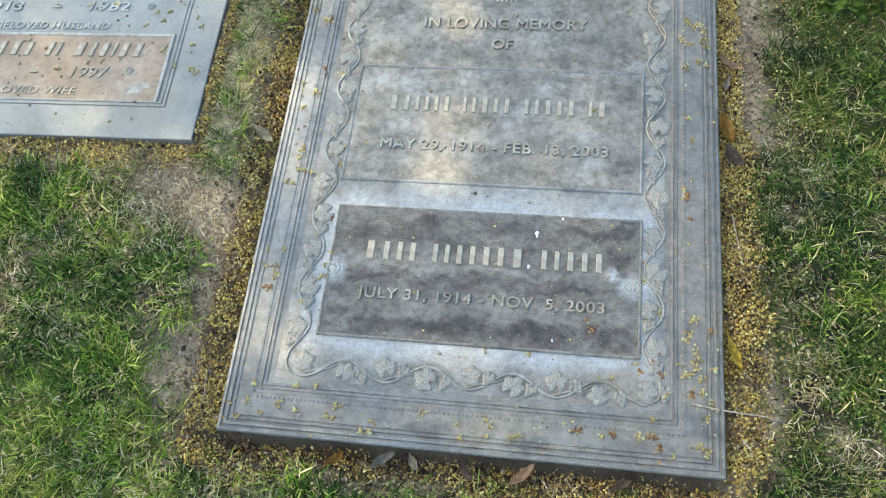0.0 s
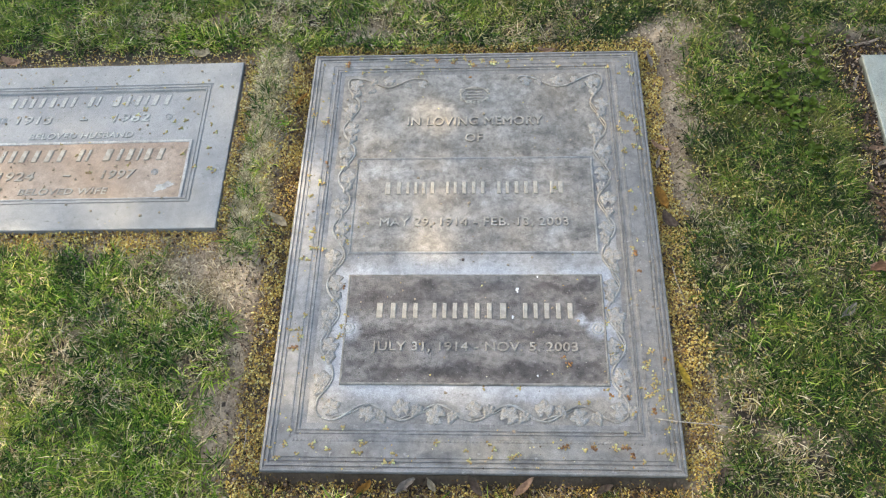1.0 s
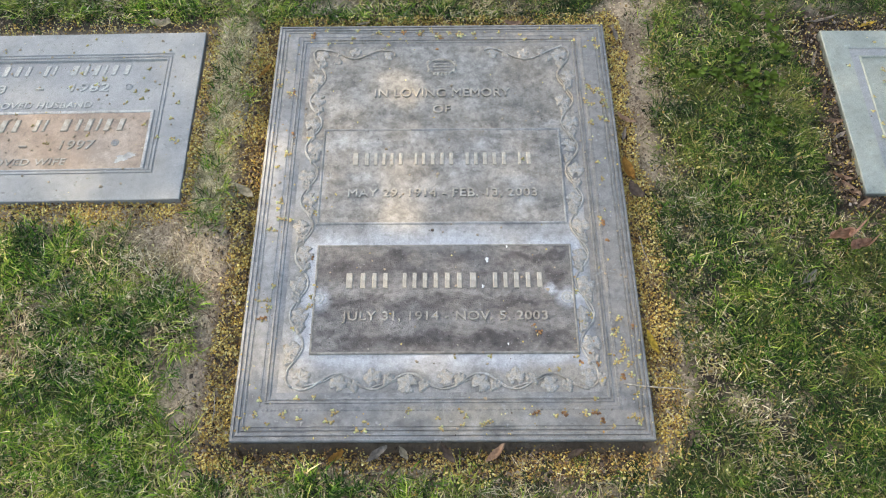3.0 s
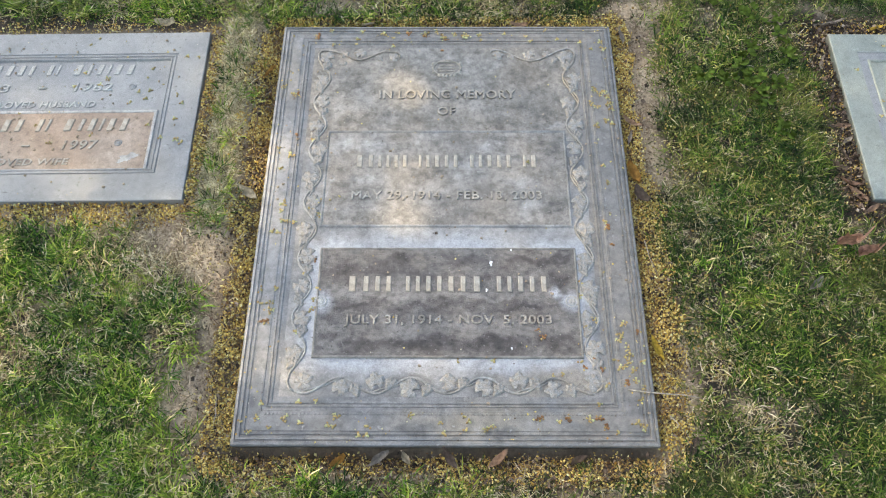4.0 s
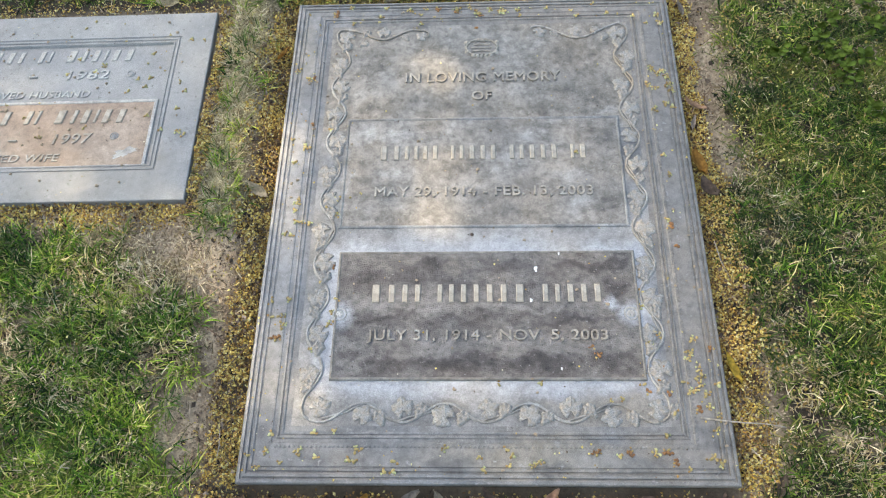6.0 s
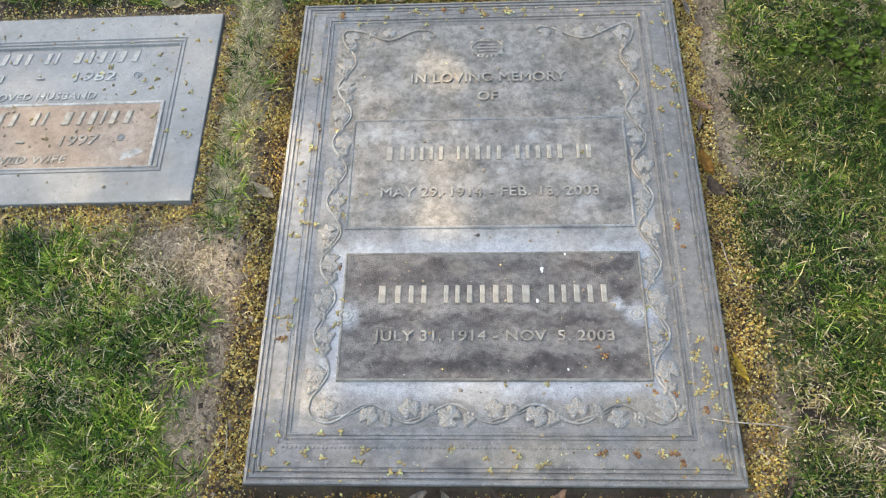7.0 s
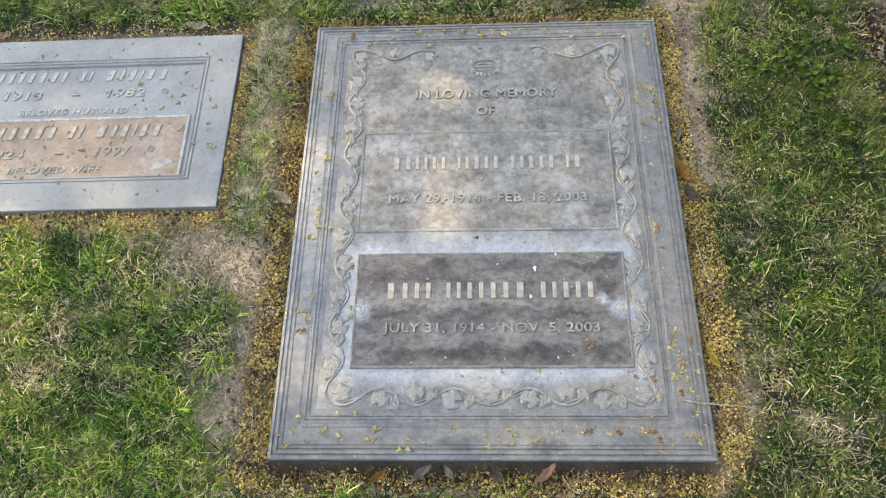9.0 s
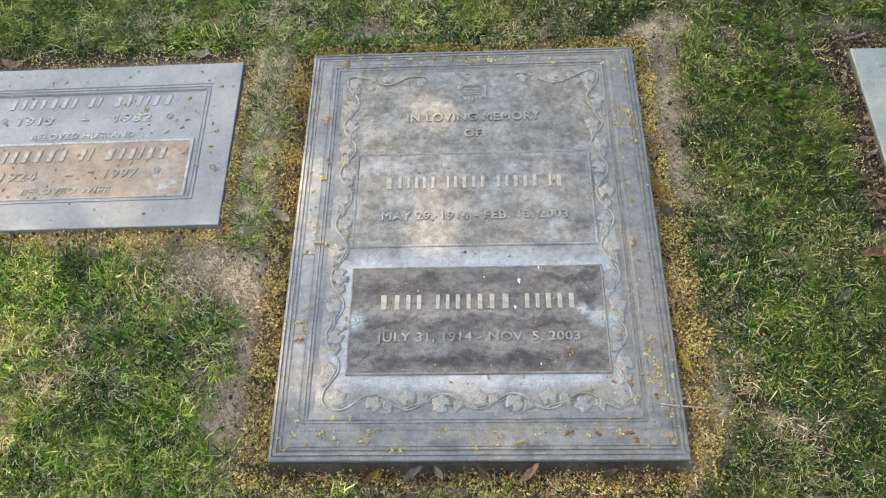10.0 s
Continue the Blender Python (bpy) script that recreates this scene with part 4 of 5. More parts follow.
    u, v, w = axes[:, 0] * long[:, None], axes[:, 1] * wide[:, None], axes[:, 2] * wide[:, None] * 0.2
    verts = np.stack([centre - u * 0.5, centre - v * 0.5 + w, centre + u * 0.5, centre + v * 0.5 + w, centre], 1)
    base = (np.arange(n) * 5)[:, None]
    tri = np.concatenate([base + np.array(t) for t in ((0, 1, 4), (1, 2, 4), (2, 3, 4), (3, 0, 4))])
    green = leaf_shader("tree_leaf", [(0.0, (0.04, 0.08, 0.02)), (1.0, (0.1, 0.15, 0.04))], through_light=0.25)
    tagged(part("crown", mesh_from_arrays("crown", verts.reshape(-1, 3), tri), green, root), "loose crown of small green leaves", kind="stuff")


build_shade_tree()


# ---- neighbouring memorials ----
def build_left_marker():
    root = tagged(new("grave_marker"), "blue-grey bronze companion grave marker with a tan lower plate", "grave marker")
    x0, x1, y0, y1 = cast = (-1.254, -0.549, 0.515, 0.977)
    root.matrix_basis = pose(LEFT[1], LEFT[2], 0, 0, 0, LEFT_TURN) @ pose(-x1, -y0, 0)
    prof = [(0.0, -0.05), (0.0, 0.0165), (0.0015, 0.018), (0.064, 0.0188), (0.0655, 0.0165), (0.068, 0.0165), (0.0692, 0.0185), (0.072, 0.0185), (0.0732, 0.016), (0.076, 0.016),
            (0.0772, 0.0178), (0.0795, 0.0178), (0.0815, 0.0125)]
    part("frame_casting", moulded(*cast, prof[:4], close=False), M_LMARK, root)
    part("inner_moulding", moulded(*cast, prof[3:], close=False), M_LMARK, root)
    bm = bmesh.new()
    d = 0.0815
    box(bm, x0 + d, x1 - d, y0 + d, y1 - d, -0.01, 0.0125)
    panel = part("name_panel", bm, M_LMARK, root, "blue-grey bronze panel")
    z = 0.0125
    name_bars(((10, 9, 9, 9, 11, 10, 8), (9, 5), (14, 7, 11, 5, 11, 11)), -1.106, -0.706, 0.855, 0.884, z, 0.0020, M_LETTER_BLUE, panel, 0.18)
    part("inscription", lettering("1913", -1.068, -0.985, 0.806, 0.829, z, 0.0022, 0.15), M_LETTER_BLUE, panel, "raised year 1913")
    part("inscription", lettering("-", -0.915, -0.898, 0.815, 0.818, z, 0.0036), M_LETTER_BLUE, panel)
    part("inscription", lettering("1982", -0.836, -0.751, 0.808, 0.831, z, 0.0022, 0.15), M_LETTER_BLUE, panel, "raised year 1982")
    part("inscription", lettering("BELOVED HUSBAND", -1.025, -0.781, 0.762, 0.779, z, 0.0018, 0.15), M_LETTER_BLUE, panel, "raised words BELOVED HUSBAND")
    for x in (-1.102, -0.706):
        rosette("rosette", x, 0.821, z, 0.009, panel, M_LMARK)
    # lower plate with its chalky rim
    prof = [(0.0, 0.004), (0.0, 0.0152), (0.0015, 0.0166), (0.006, 0.0166), (0.0072, 0.0150)]
    px0, px1, py0, py1 = x0 + 0.086, x1 - 0.088, 0.590, 0.752
    rim = part("plate_rim", moulded(px0, px1, py0, py1, prof, close=False), M_CHALK, root, "white weathered plate rim")
    bm = bmesh.new()
    box(bm, px0 + 0.0072, px1 - 0.0072, py0 + 0.0072, py1 - 0.0072, 0.004, 0.0150)
    plate = part("name_plate", bm, M_TAN, root, "tan brown rubbed bronze name plate")
    z = 0.0150
    name_bars(((9, 9, 9, 11, 11, 12, 10), (9, 5), (14, 7, 11, 5, 11, 11)), -1.108, -0.692, 0.696, 0.728, z, 0.0026, M_BAR, plate, 0.18)
    part("inscription", lettering("1924", -1.066, -0.984, 0.645, 0.669, z, 0.0022, 0.15), M_LETTER, plate, "raised year 1924")
    part("inscription", lettering("-", -0.915, -0.898, 0.655, 0.658, z, 0.0036), M_LETTER, plate)
    part("inscription", lettering("1997", -0.828, -0.755, 0.647, 0.671, z, 0.0022, 0.15), M_LETTER, plate, "raised year 1997")
    part("inscription", lettering("BELOVED WIFE", -1.008, -0.808, 0.607, 0.624, z, 0.0018, 0.15), M_LETTER, plate, "raised words BELOVED WIFE")
    for x in (-1.09, -0.709):
        rosette("rosette", x, 0.664, z, 0.0085, plate, M_LMARK)
    # flaked patch
    bm = bmesh.new()
    rnd = random.Random(8)
    ring = []
    for k in range(40):
        a = 2 * math.pi * k / 40
        r = 0.0135 * (1 + 0.28 * math.sin(2 * a + 0.6) + 0.2 * math.sin(5 * a)) * rnd.uniform(0.82, 1.18)
        ring.append(bm.verts.new((-0.682 + 1.1 * r * math.cos(a) + 0.5 * r * math.sin(a), 0.625 + r * math.sin(a), 0.0154)))
    bm.faces.new(ring)
    part("flaked_patch", bm, M_CHALK, plate, "white flaked patch")


M_LETTER_BLUE = bronze("bronze_letters_blue", (0.54, 0.57, 0.6), (0.46, 0.49, 0.52), (0.34, 0.36, 0.385), (0.5, 0.48, 0.45), 19, 14, 0.55, smudged=0.5)
build_left_marker()


def build_right_marker():
    root = tagged(new("grave_marker"), "pale green verdigris bronze grave marker beside dry mulch", "grave marker")
    x0, x1, y0, y1 = RIGHT
    root.matrix_basis = pose(x0, 0.737, 0, 0, 0, RIGHT_TURN) @ pose(-x0, -0.737, 0)
    prof = [(0.0, -0.05), (0.0, 0.0165), (0.0015, 0.018), (0.0535, 0.0185), (0.0555, 0.0150), (0.074, 0.0145), (0.076, 0.0170), (0.079, 0.0170), (0.081, 0.0130)]
    part("frame_casting", moulded(*RIGHT, prof[:4], close=False), M_GREEN, root)
    part("inner_moulding", moulded(*RIGHT, prof[3:6], close=False), M_LMARK, root, "blue-grey sunk band")
    part("inner_moulding", moulded(*RIGHT, prof[5:], close=False), M_GREEN, root)
    bm = bmesh.new()
    d = 0.081
    box(bm, x0 + d, x1 - d, y0 + d, y1 - d, -0.01, 0.0130)
    part("name_panel", bm, M_GREEN, root, "grey-green bronze panel")


build_right_marker()


# ---- turf ----
def blades(name, count_per_m2, seed, chance, length, width, lean, area=(-2.2, 2.0, -1.0, 2.2), clump=0.0085, base_lift=0.0, per=13, comb=1.2):
    """Grass blades in tufts, as one mesh: each blade bent over towards its tip, a tuft's blades combed loosely one way."""
    rng = np.random.default_rng(seed)
    n = int((area[1] - area[0]) * (area[3] - area[2]) * count_per_m2)
    tx, ty = rng.uniform(area[0], area[1], n // per), rng.uniform(area[2], area[3], n // per)
    # fewer tufts where the lawn leaves the lit plot
    keep = rng.random(len(tx)) < chance(tx, ty) * np.clip(1 - outside((-1.36, 1.2, -0.25, 1.45), tx, ty) / np.where(tx < -1.36, 0.25, 0.45), 0, 1) ** 2
    tx, ty = tx[keep], ty[keep]
    vigour = rng.uniform(0.55, 1.2, len(tx))
    x = np.repeat(tx, per) + rng.normal(0, clump, len(tx) * per)
    y = np.repeat(ty, per) + rng.normal(0, clump, len(tx) * per)
    vig = np.repeat(vigour, per)
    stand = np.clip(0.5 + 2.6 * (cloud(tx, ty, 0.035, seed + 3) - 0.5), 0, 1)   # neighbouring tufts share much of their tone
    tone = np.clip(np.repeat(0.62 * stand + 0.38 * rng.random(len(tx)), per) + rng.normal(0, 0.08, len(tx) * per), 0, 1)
    n = len(x)
    a = np.repeat(rng.uniform(0, 2 * np.pi, len(tx)), per) + rng.normal(0, comb, n)
    ln = vig * rng.uniform(length[0], length[1], n)
    el = np.radians(rng.uniform(lean[0], lean[1], n))
    droop = rng.uniform(0.3, 1.0, n) * np.sin(el)
    w = rng.uniform(width[0], width[1], n)
    dx, dy = np.cos(a), np.sin(a)
    tipx, tipy = x + dx * ln, y + dy * ln
    ok = np.ones(n, bool)
    for rect in (MAIN, LEFT, RIGHT):
        ok &= (outside(rect, x, y) > 0.004) & (outside(rect, tipx, tipy) > 0.0)
    x, y, a, ln, el, droop, w, dx, dy, tone = (q[ok] for q in (x, y, a, ln, el, droop, w, dx, dy, tone))
    n = len(x)
    z = ground_height(x, y) - 0.003 + (base_lift(x, y) if callable(base_lift) else base_lift)
    tw = rng.uniform(-0.9, 0.9, n)
    sx, sy, sz = -dy * np.cos(tw), dx * np.cos(tw), np.sin(tw)
    verts = np.empty((n, 5, 3))
    curl = rng.normal(0, 0.2, n)
    for k, (s, ws) in enumerate(((0.0, 0.8), (0.55, 1.0), (1.0, 0.0))):
        run = ln * (np.cos(el) * s + 0.45 * droop * s * s)
        bend = curl * ln * s * s
        px, py = x + dx * run - dy * bend, y + dy * run + dx * bend
        pz = z + np.maximum(ln * (np.sin(el) * s - 0.62 * droop * s * s), -0.001 + 0.004 * s)
        if ws:
            for e, sign in ((0, -0.5), (1, 0.5)):
                verts[:, 2 * k + e] = np.stack([px + sign * ws * w * sx, py + sign * ws * w * sy, pz + sign * ws * w * sz], 1)
        else:
            verts[:, 4] = np.stack([px, py, pz], 1)
    base = (np.arange(n) * 5)[:, None]
    tri = np.concatenate([base + np.array(t) for t in ((0, 1, 3), (0, 3, 2), (2, 3, 4))])
    me = mesh_from_arrays(name, verts.reshape(-1, 3), tri)
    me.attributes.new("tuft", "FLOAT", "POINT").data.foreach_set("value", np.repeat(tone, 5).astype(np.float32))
    me.shade_smooth()
    return me


# share of the brighter copy; the remainder gets the shade-darkened one
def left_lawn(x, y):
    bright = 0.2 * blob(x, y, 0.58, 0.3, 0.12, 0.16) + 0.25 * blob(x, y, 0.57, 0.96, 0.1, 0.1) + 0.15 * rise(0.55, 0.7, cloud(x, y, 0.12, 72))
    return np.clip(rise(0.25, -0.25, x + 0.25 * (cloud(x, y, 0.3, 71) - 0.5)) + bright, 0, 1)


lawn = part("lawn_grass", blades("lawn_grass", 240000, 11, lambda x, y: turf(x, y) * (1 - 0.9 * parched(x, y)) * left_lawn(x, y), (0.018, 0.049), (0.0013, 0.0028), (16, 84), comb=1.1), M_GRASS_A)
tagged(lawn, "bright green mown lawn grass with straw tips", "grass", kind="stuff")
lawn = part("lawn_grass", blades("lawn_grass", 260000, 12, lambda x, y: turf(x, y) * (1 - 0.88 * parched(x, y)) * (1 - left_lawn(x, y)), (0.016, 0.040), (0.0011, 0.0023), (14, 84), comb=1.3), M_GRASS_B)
tagged(lawn, "lawn grass in darker green with shade in its colour, thin and matted", "grass", kind="stuff")
straw = part("dry_grass", blades("dry_grass", 110000, 13, lambda x, y: np.clip(turf(x, y) + 0.10 * (litter(x, y) < 0.5) + 1.1 * blob(x, y, -0.56, 0.41, 0.1, 0.04) + 0.35 * blob(x, y, -0.47, 0.33, 0.05, 0.1), 0, 1) * np.clip(np.where(x > 0.3, 0.5, 0.8) * parched(x, y), np.where(x > 0.3, 0.12, 0.2), 1) * (1 - 0.85 * rise(-0.53, -0.512, x) * rise(-0.43, -0.45, x) * rise(0.45, 0.5, y) * rise(1.06, 1.0, y)), (0.010, 0.032), (0.0010, 0.0021), (3, 62), clump=0.018, base_lift=lambda x, y: np.where(x > 0.3, 0.004, 0.008) * turf(x, y), comb=1.5), M_STRAW)
tagged(straw, "dry tan straw and dead grass matted in the lawn", "dry grass", kind="stuff")


straw = part("dry_grass", blades("dry_grass", 900000, 14, lambda x, y: rise(-0.53, -0.512, x) * rise(-0.43, -0.45, x) * rise(0.45, 0.5, y) * rise(1.06, 1.0, y) * np.clip(parched(x, y), 0.2, 1), (0.006, 0.018), (0.0009, 0.0017), (10, 75), area=(-0.55, -0.42, 0.42, 1.1), clump=0.006, comb=2.0), M_STRAW_OLIVE)
tagged(straw, "short dense straw-coloured grass on a raised strip", "dry grass", kind="stuff")


# ---- fallen blossom and mulch ----
def bits(name, count_per_m2, seed, chance, size, flat, lift, area=(-1.6, 1.4, -0.4, 1.5)):
    """Small crumpled bits as one mesh, each a lopsided six-cornered lump."""
    rng = np.random.default_rng(seed)
    n = int((area[1] - area[0]) * (area[3] - area[2]) * count_per_m2)
    x, y = rng.uniform(area[0], area[1], n), rng.uniform(area[2], area[3], n)
    ok = rng.random(n) < chance(x, y)
    for rect in (MAIN, LEFT, RIGHT):
        ok &= outside(rect, x, y) > 0.002
    x, y = x[ok], y[ok]
    n = len(x)
    r = rng.uniform(size[0], size[1], n) * 0.5
    z = ground_height(x, y) + r * 0.4 + rng.uniform(0, 1, n) ** 1.5 * lift(x, y)
    axes = np.linalg.qr(rng.normal(0, 1, (n, 3, 3)))[0]
    flatten = rng.uniform(flat[0], flat[1], n)
    dirs = np.array([(1, 0, 0), (-1, 0, 0), (0, 1, 0), (0, -1, 0), (0, 0, 1), (0, 0, -1)], float)
    loc = dirs[None] * rng.uniform(0.6, 1.3, (n, 6, 1))
    loc[:, :, 2] *= flatten[:, None]
    loc[:, 2:4, 1] *= rng.uniform(0.55, 1.0, n)[:, None]
    verts = np.einsum("nij,nkj->nki", axes, loc) * r[:, None, None] + np.stack([x, y, z], 1)[:, None]
    base = (np.arange(n) * 6)[:, None]
    tri = np.concatenate([base + np.array(t) for t in ((0, 2, 4), (2, 1, 4), (1, 3, 4), (3, 0, 4), (2, 0, 5), (1, 2, 5), (3, 1, 5), (0, 3, 5))])
    return mesh_from_arrays(name, verts.reshape(-1, 3), tri)


ob = part("blossom_litter", bits("blossom_litter", 215000, 21, lambda x, y: litter(x, y) * np.where(x < -0.38, 0.75, np.where(y < 0, 0.65, 1.0)) * (0.65 + 0.35 * rise(0.35, 0.6, cloud(x, y, 0.04, 61))), (0.0026, 0.0064), (0.2, 0.75), lambda x, y: 0.009), M_BITS)
tagged(ob, "drift of rust and orange blossom crumbs on soil", "fallen blossom", kind="stuff")
ob = part("blossom_litter", bits("blossom_litter", 175000, 25, lambda x, y: litter(x, y) * np.where(x < -0.38, 0.75, np.where(y < 0.0, 0.3, np.where(y < 0.5, 0.75, 1.0))) * np.maximum(1.3 * rise(0.4, 0.56, cloud(x, y, 0.03, 62)), np.where((x > 0.38) & (y > 0.5), 1.0, np.where((x > 0.38) | (y > 0.98), 0.5, 0.22))), (0.0036, 0.0072), (0.3, 0.8), lambda x, y: 0.010), M_BITS_GOLD)
tagged(ob, "drift of fallen yellow blossom heads on soil", "fallen blossom", kind="stuff")
ob = part("blossom_litter", bits("blossom_litter", 20000, 22, lambda x, y: np.where(x > 0.3, (0.25 + 0.45 * np.exp(-(outside(MAIN, x, y) / 0.16) ** 2)) * np.where(y > 0.55, np.clip(turf(x, y) * 2, 0.25, 1), 1.0) * rise(0.06, 0.14, outside(RIGHT, x, y)), np.where(y > 0.95, 0.2, 0.05 + 0.3 * rise(0.13, 0.06, outside(MAIN, x, y)))) * (1 - litter(x, y)) * (0.4 + 0.6 * rise(0.4, 0.6, cloud(x, y, 0.08, 66))), (0.0035, 0.0075), (0.35, 0.85), lambda x, y: 0.022), M_BITS_DULL)
tagged(ob, "scattered yellow blossom caught in the grass", "fallen blossom", kind="stuff")
ob = part("mulch", bits("mulch", 52000, 23, lambda x, y: np.clip(litter(x, y) * np.where(x > 0.3, 0.45, np.where(y < 0, 0.9, 0.35)) + 0.05 * rise(0.14, 0.06, outside(MAIN, x, y)) * (1 - turf(x, y)) + 0.95 * rise(0.085, 0.035, outside(RIGHT, x, y)), 0, 1), (0.003, 0.0125), (0.06, 0.25), lambda x, y: 0.009), M_MULCH)
tagged(ob, "dark brown leaf crumbs and bark litter", "mulch", kind="stuff")


ob = part("soil_crumbs", bits("soil_crumbs", 60000, 26, lambda x, y: np.clip(1 - 1.3 * turf(x, y), 0, 1) * np.where(((y > 0.96) & (x < -0.5)) | (outside(RIGHT, x, y) < 0.1), 0.1, 1.0) * np.clip(1 - litter(x, y), 0.1, 1) * rise(0.4, 0.15, np.minimum(np.minimum(outside(MAIN, x, y), outside(LEFT, x, y)), outside(RIGHT, x, y))), (0.002, 0.0075), (0.4, 0.9), lambda x, y: 0.001), M_CLOD)
tagged(ob, "small dry clods and grit on bare soil", "soil", kind="stuff")
ob = part("stalk_litter", blades("stalk_litter", 26000, 24, lambda x, y: np.clip(litter(x, y), 0, 1) * 0.3, (0.015, 0.045), (0.0007, 0.0014), (0, 14), clump=0.03, base_lift=0.007), M_STALK)
tagged(ob, "thin brown stalks and leaf stems among the litter", "plant litter", kind="stuff")


# ---- leaves, twigs, weeds and blossoms that can be told apart ----
def surface_z(x, y):
    """Height of what a small thing would lie on."""
    if 0 <= outside(MAIN, x, y) < 1e-9:
        if not (-0.303 < x < 0.292 and 0.09 < y < 0.924):
            return 0.019
        if -0.249 < x < 0.258 and 0.164 < y < 0.397:
            return 0.0186
        if -0.256 < x < 0.257 and 0.446 < y < 0.687:
            return 0.016
        return FLOOR_Z
    if outside(LEFT, x, y) < 1e-9:
        return 0.0185 if min(x - LEFT[0], LEFT[1] - x, y - LEFT[2], LEFT[3] - y) < 0.08 else (0.015 if y < 0.752 else 0.0125)
    if outside(RIGHT, x, y) < 1e-9:
        return 0.0185
    return float(ground_height(np.array([x]), np.array([y]))[0] + 0.009 * litter(np.array([x]), np.array([y]))[0]) + 0.003


def leaf_blade(length, width, curl, cup, seed):
    """A fallen leaf: a pointed blade with a midrib crease, a stalk, curled along its length."""
    rnd = random.Random(seed)
    bm = bmesh.new()
    rows = []
    n = 9
    sway = rnd.uniform(-0.35, 0.35)
    for k in range(n):
        s = k / (n - 1)
        w = width * 0.5 * (math.sin(math.pi * min(1, s * 0.94 + 0.03)) ** 0.75) * (1 + rnd.uniform(-0.16, 0.12))
        x = (s - 0.5) * length
        z = curl * length * (4 * (s - 0.5) ** 2) + rnd.uniform(-0.07, 0.07) * width
        rows.append([bm.verts.new((x, q * w + sway * length * (s - 0.5) ** 2, z + cup * width * abs(q) ** 1.5 * (1 + 0.7 * q * (seed % 3 - 1)) * (1 + rnd.uniform(-0.45, 0.45)))) for q in (-1, -0.5, 0, 0.5, 1)])
    for r, t in zip(rows, rows[1:]):
        for j in range(4):
            bm.faces.new((r[j], r[j + 1], t[j + 1], t[j]))
    bmesh.ops.solidify(bm, geom=list(bm.faces), thickness=0.0006)
    tube(bm, [(-0.5 * length - 0.16 * length * k / 3, 0.01 * length * k, curl * length + 0.0003) for k in range(4)], 0.0007, 5, 0.7)
    return bm


LEAF_LOOKS = {
    "yellow": (plain_leaf("leaf_yellow", (0.5, 0.36, 0.05), (0.62, 0.46, 0.09)), "fallen yellow leaf lying by the bronze edge"),
    "pale": (plain_leaf("leaf_pale", (0.36, 0.31, 0.22), (0.46, 0.41, 0.31)), "bleached pale dry leaf on blossom litter"),
    "tan": (plain_leaf("leaf_tan", (0.34, 0.22, 0.15), (0.44, 0.3, 0.21)), "pinkish tan dry leaf on blossom litter"),
    "rust": (plain_leaf("leaf_rust", (0.32, 0.17, 0.04), (0.42, 0.24, 0.06)), "rust brown curled dry leaf"),
    "dark": (plain_leaf("leaf_dark", (0.1, 0.075, 0.06), (0.17, 0.125, 0.1)), "dark grey-brown withered leaf"),
    "grey": (plain_leaf("leaf_grey", (0.28, 0.24, 0.2), (0.38, 0.33, 0.28)), "dull grey-brown dry leaf"),
    "red": (plain_leaf("leaf_red", (0.4, 0.22, 0.15), (0.52, 0.33, 0.25)), "pinkish brown curled leaf on the grass"),
}


def fallen_leaf(look_name, x0, y0, x1, y1, width, curl=0.13, cup=0.42, lift=0.0):
    material, label = LEAF_LOOKS[look_name]
    length = math.hypot(x1 - x0, y1 - y0)
    x, y = (x0 + x1) / 2, (y0 + y1) / 2
    ob = part("fallen_leaf", leaf_blade(length, width, curl, cup, int(abs(x * 1000) + abs(y * 7000))), material, smooth=True)
    ob.matrix_basis = pose(x, y, max(surface_z(x0, y0), surface_z(x1, y1), surface_z(x, y)) + 0.002 + lift, 0, 0, math.degrees(math.atan2(y1 - y0, x1 - x0)))
    tagged(ob, label, "leaf", "fallen leaves")


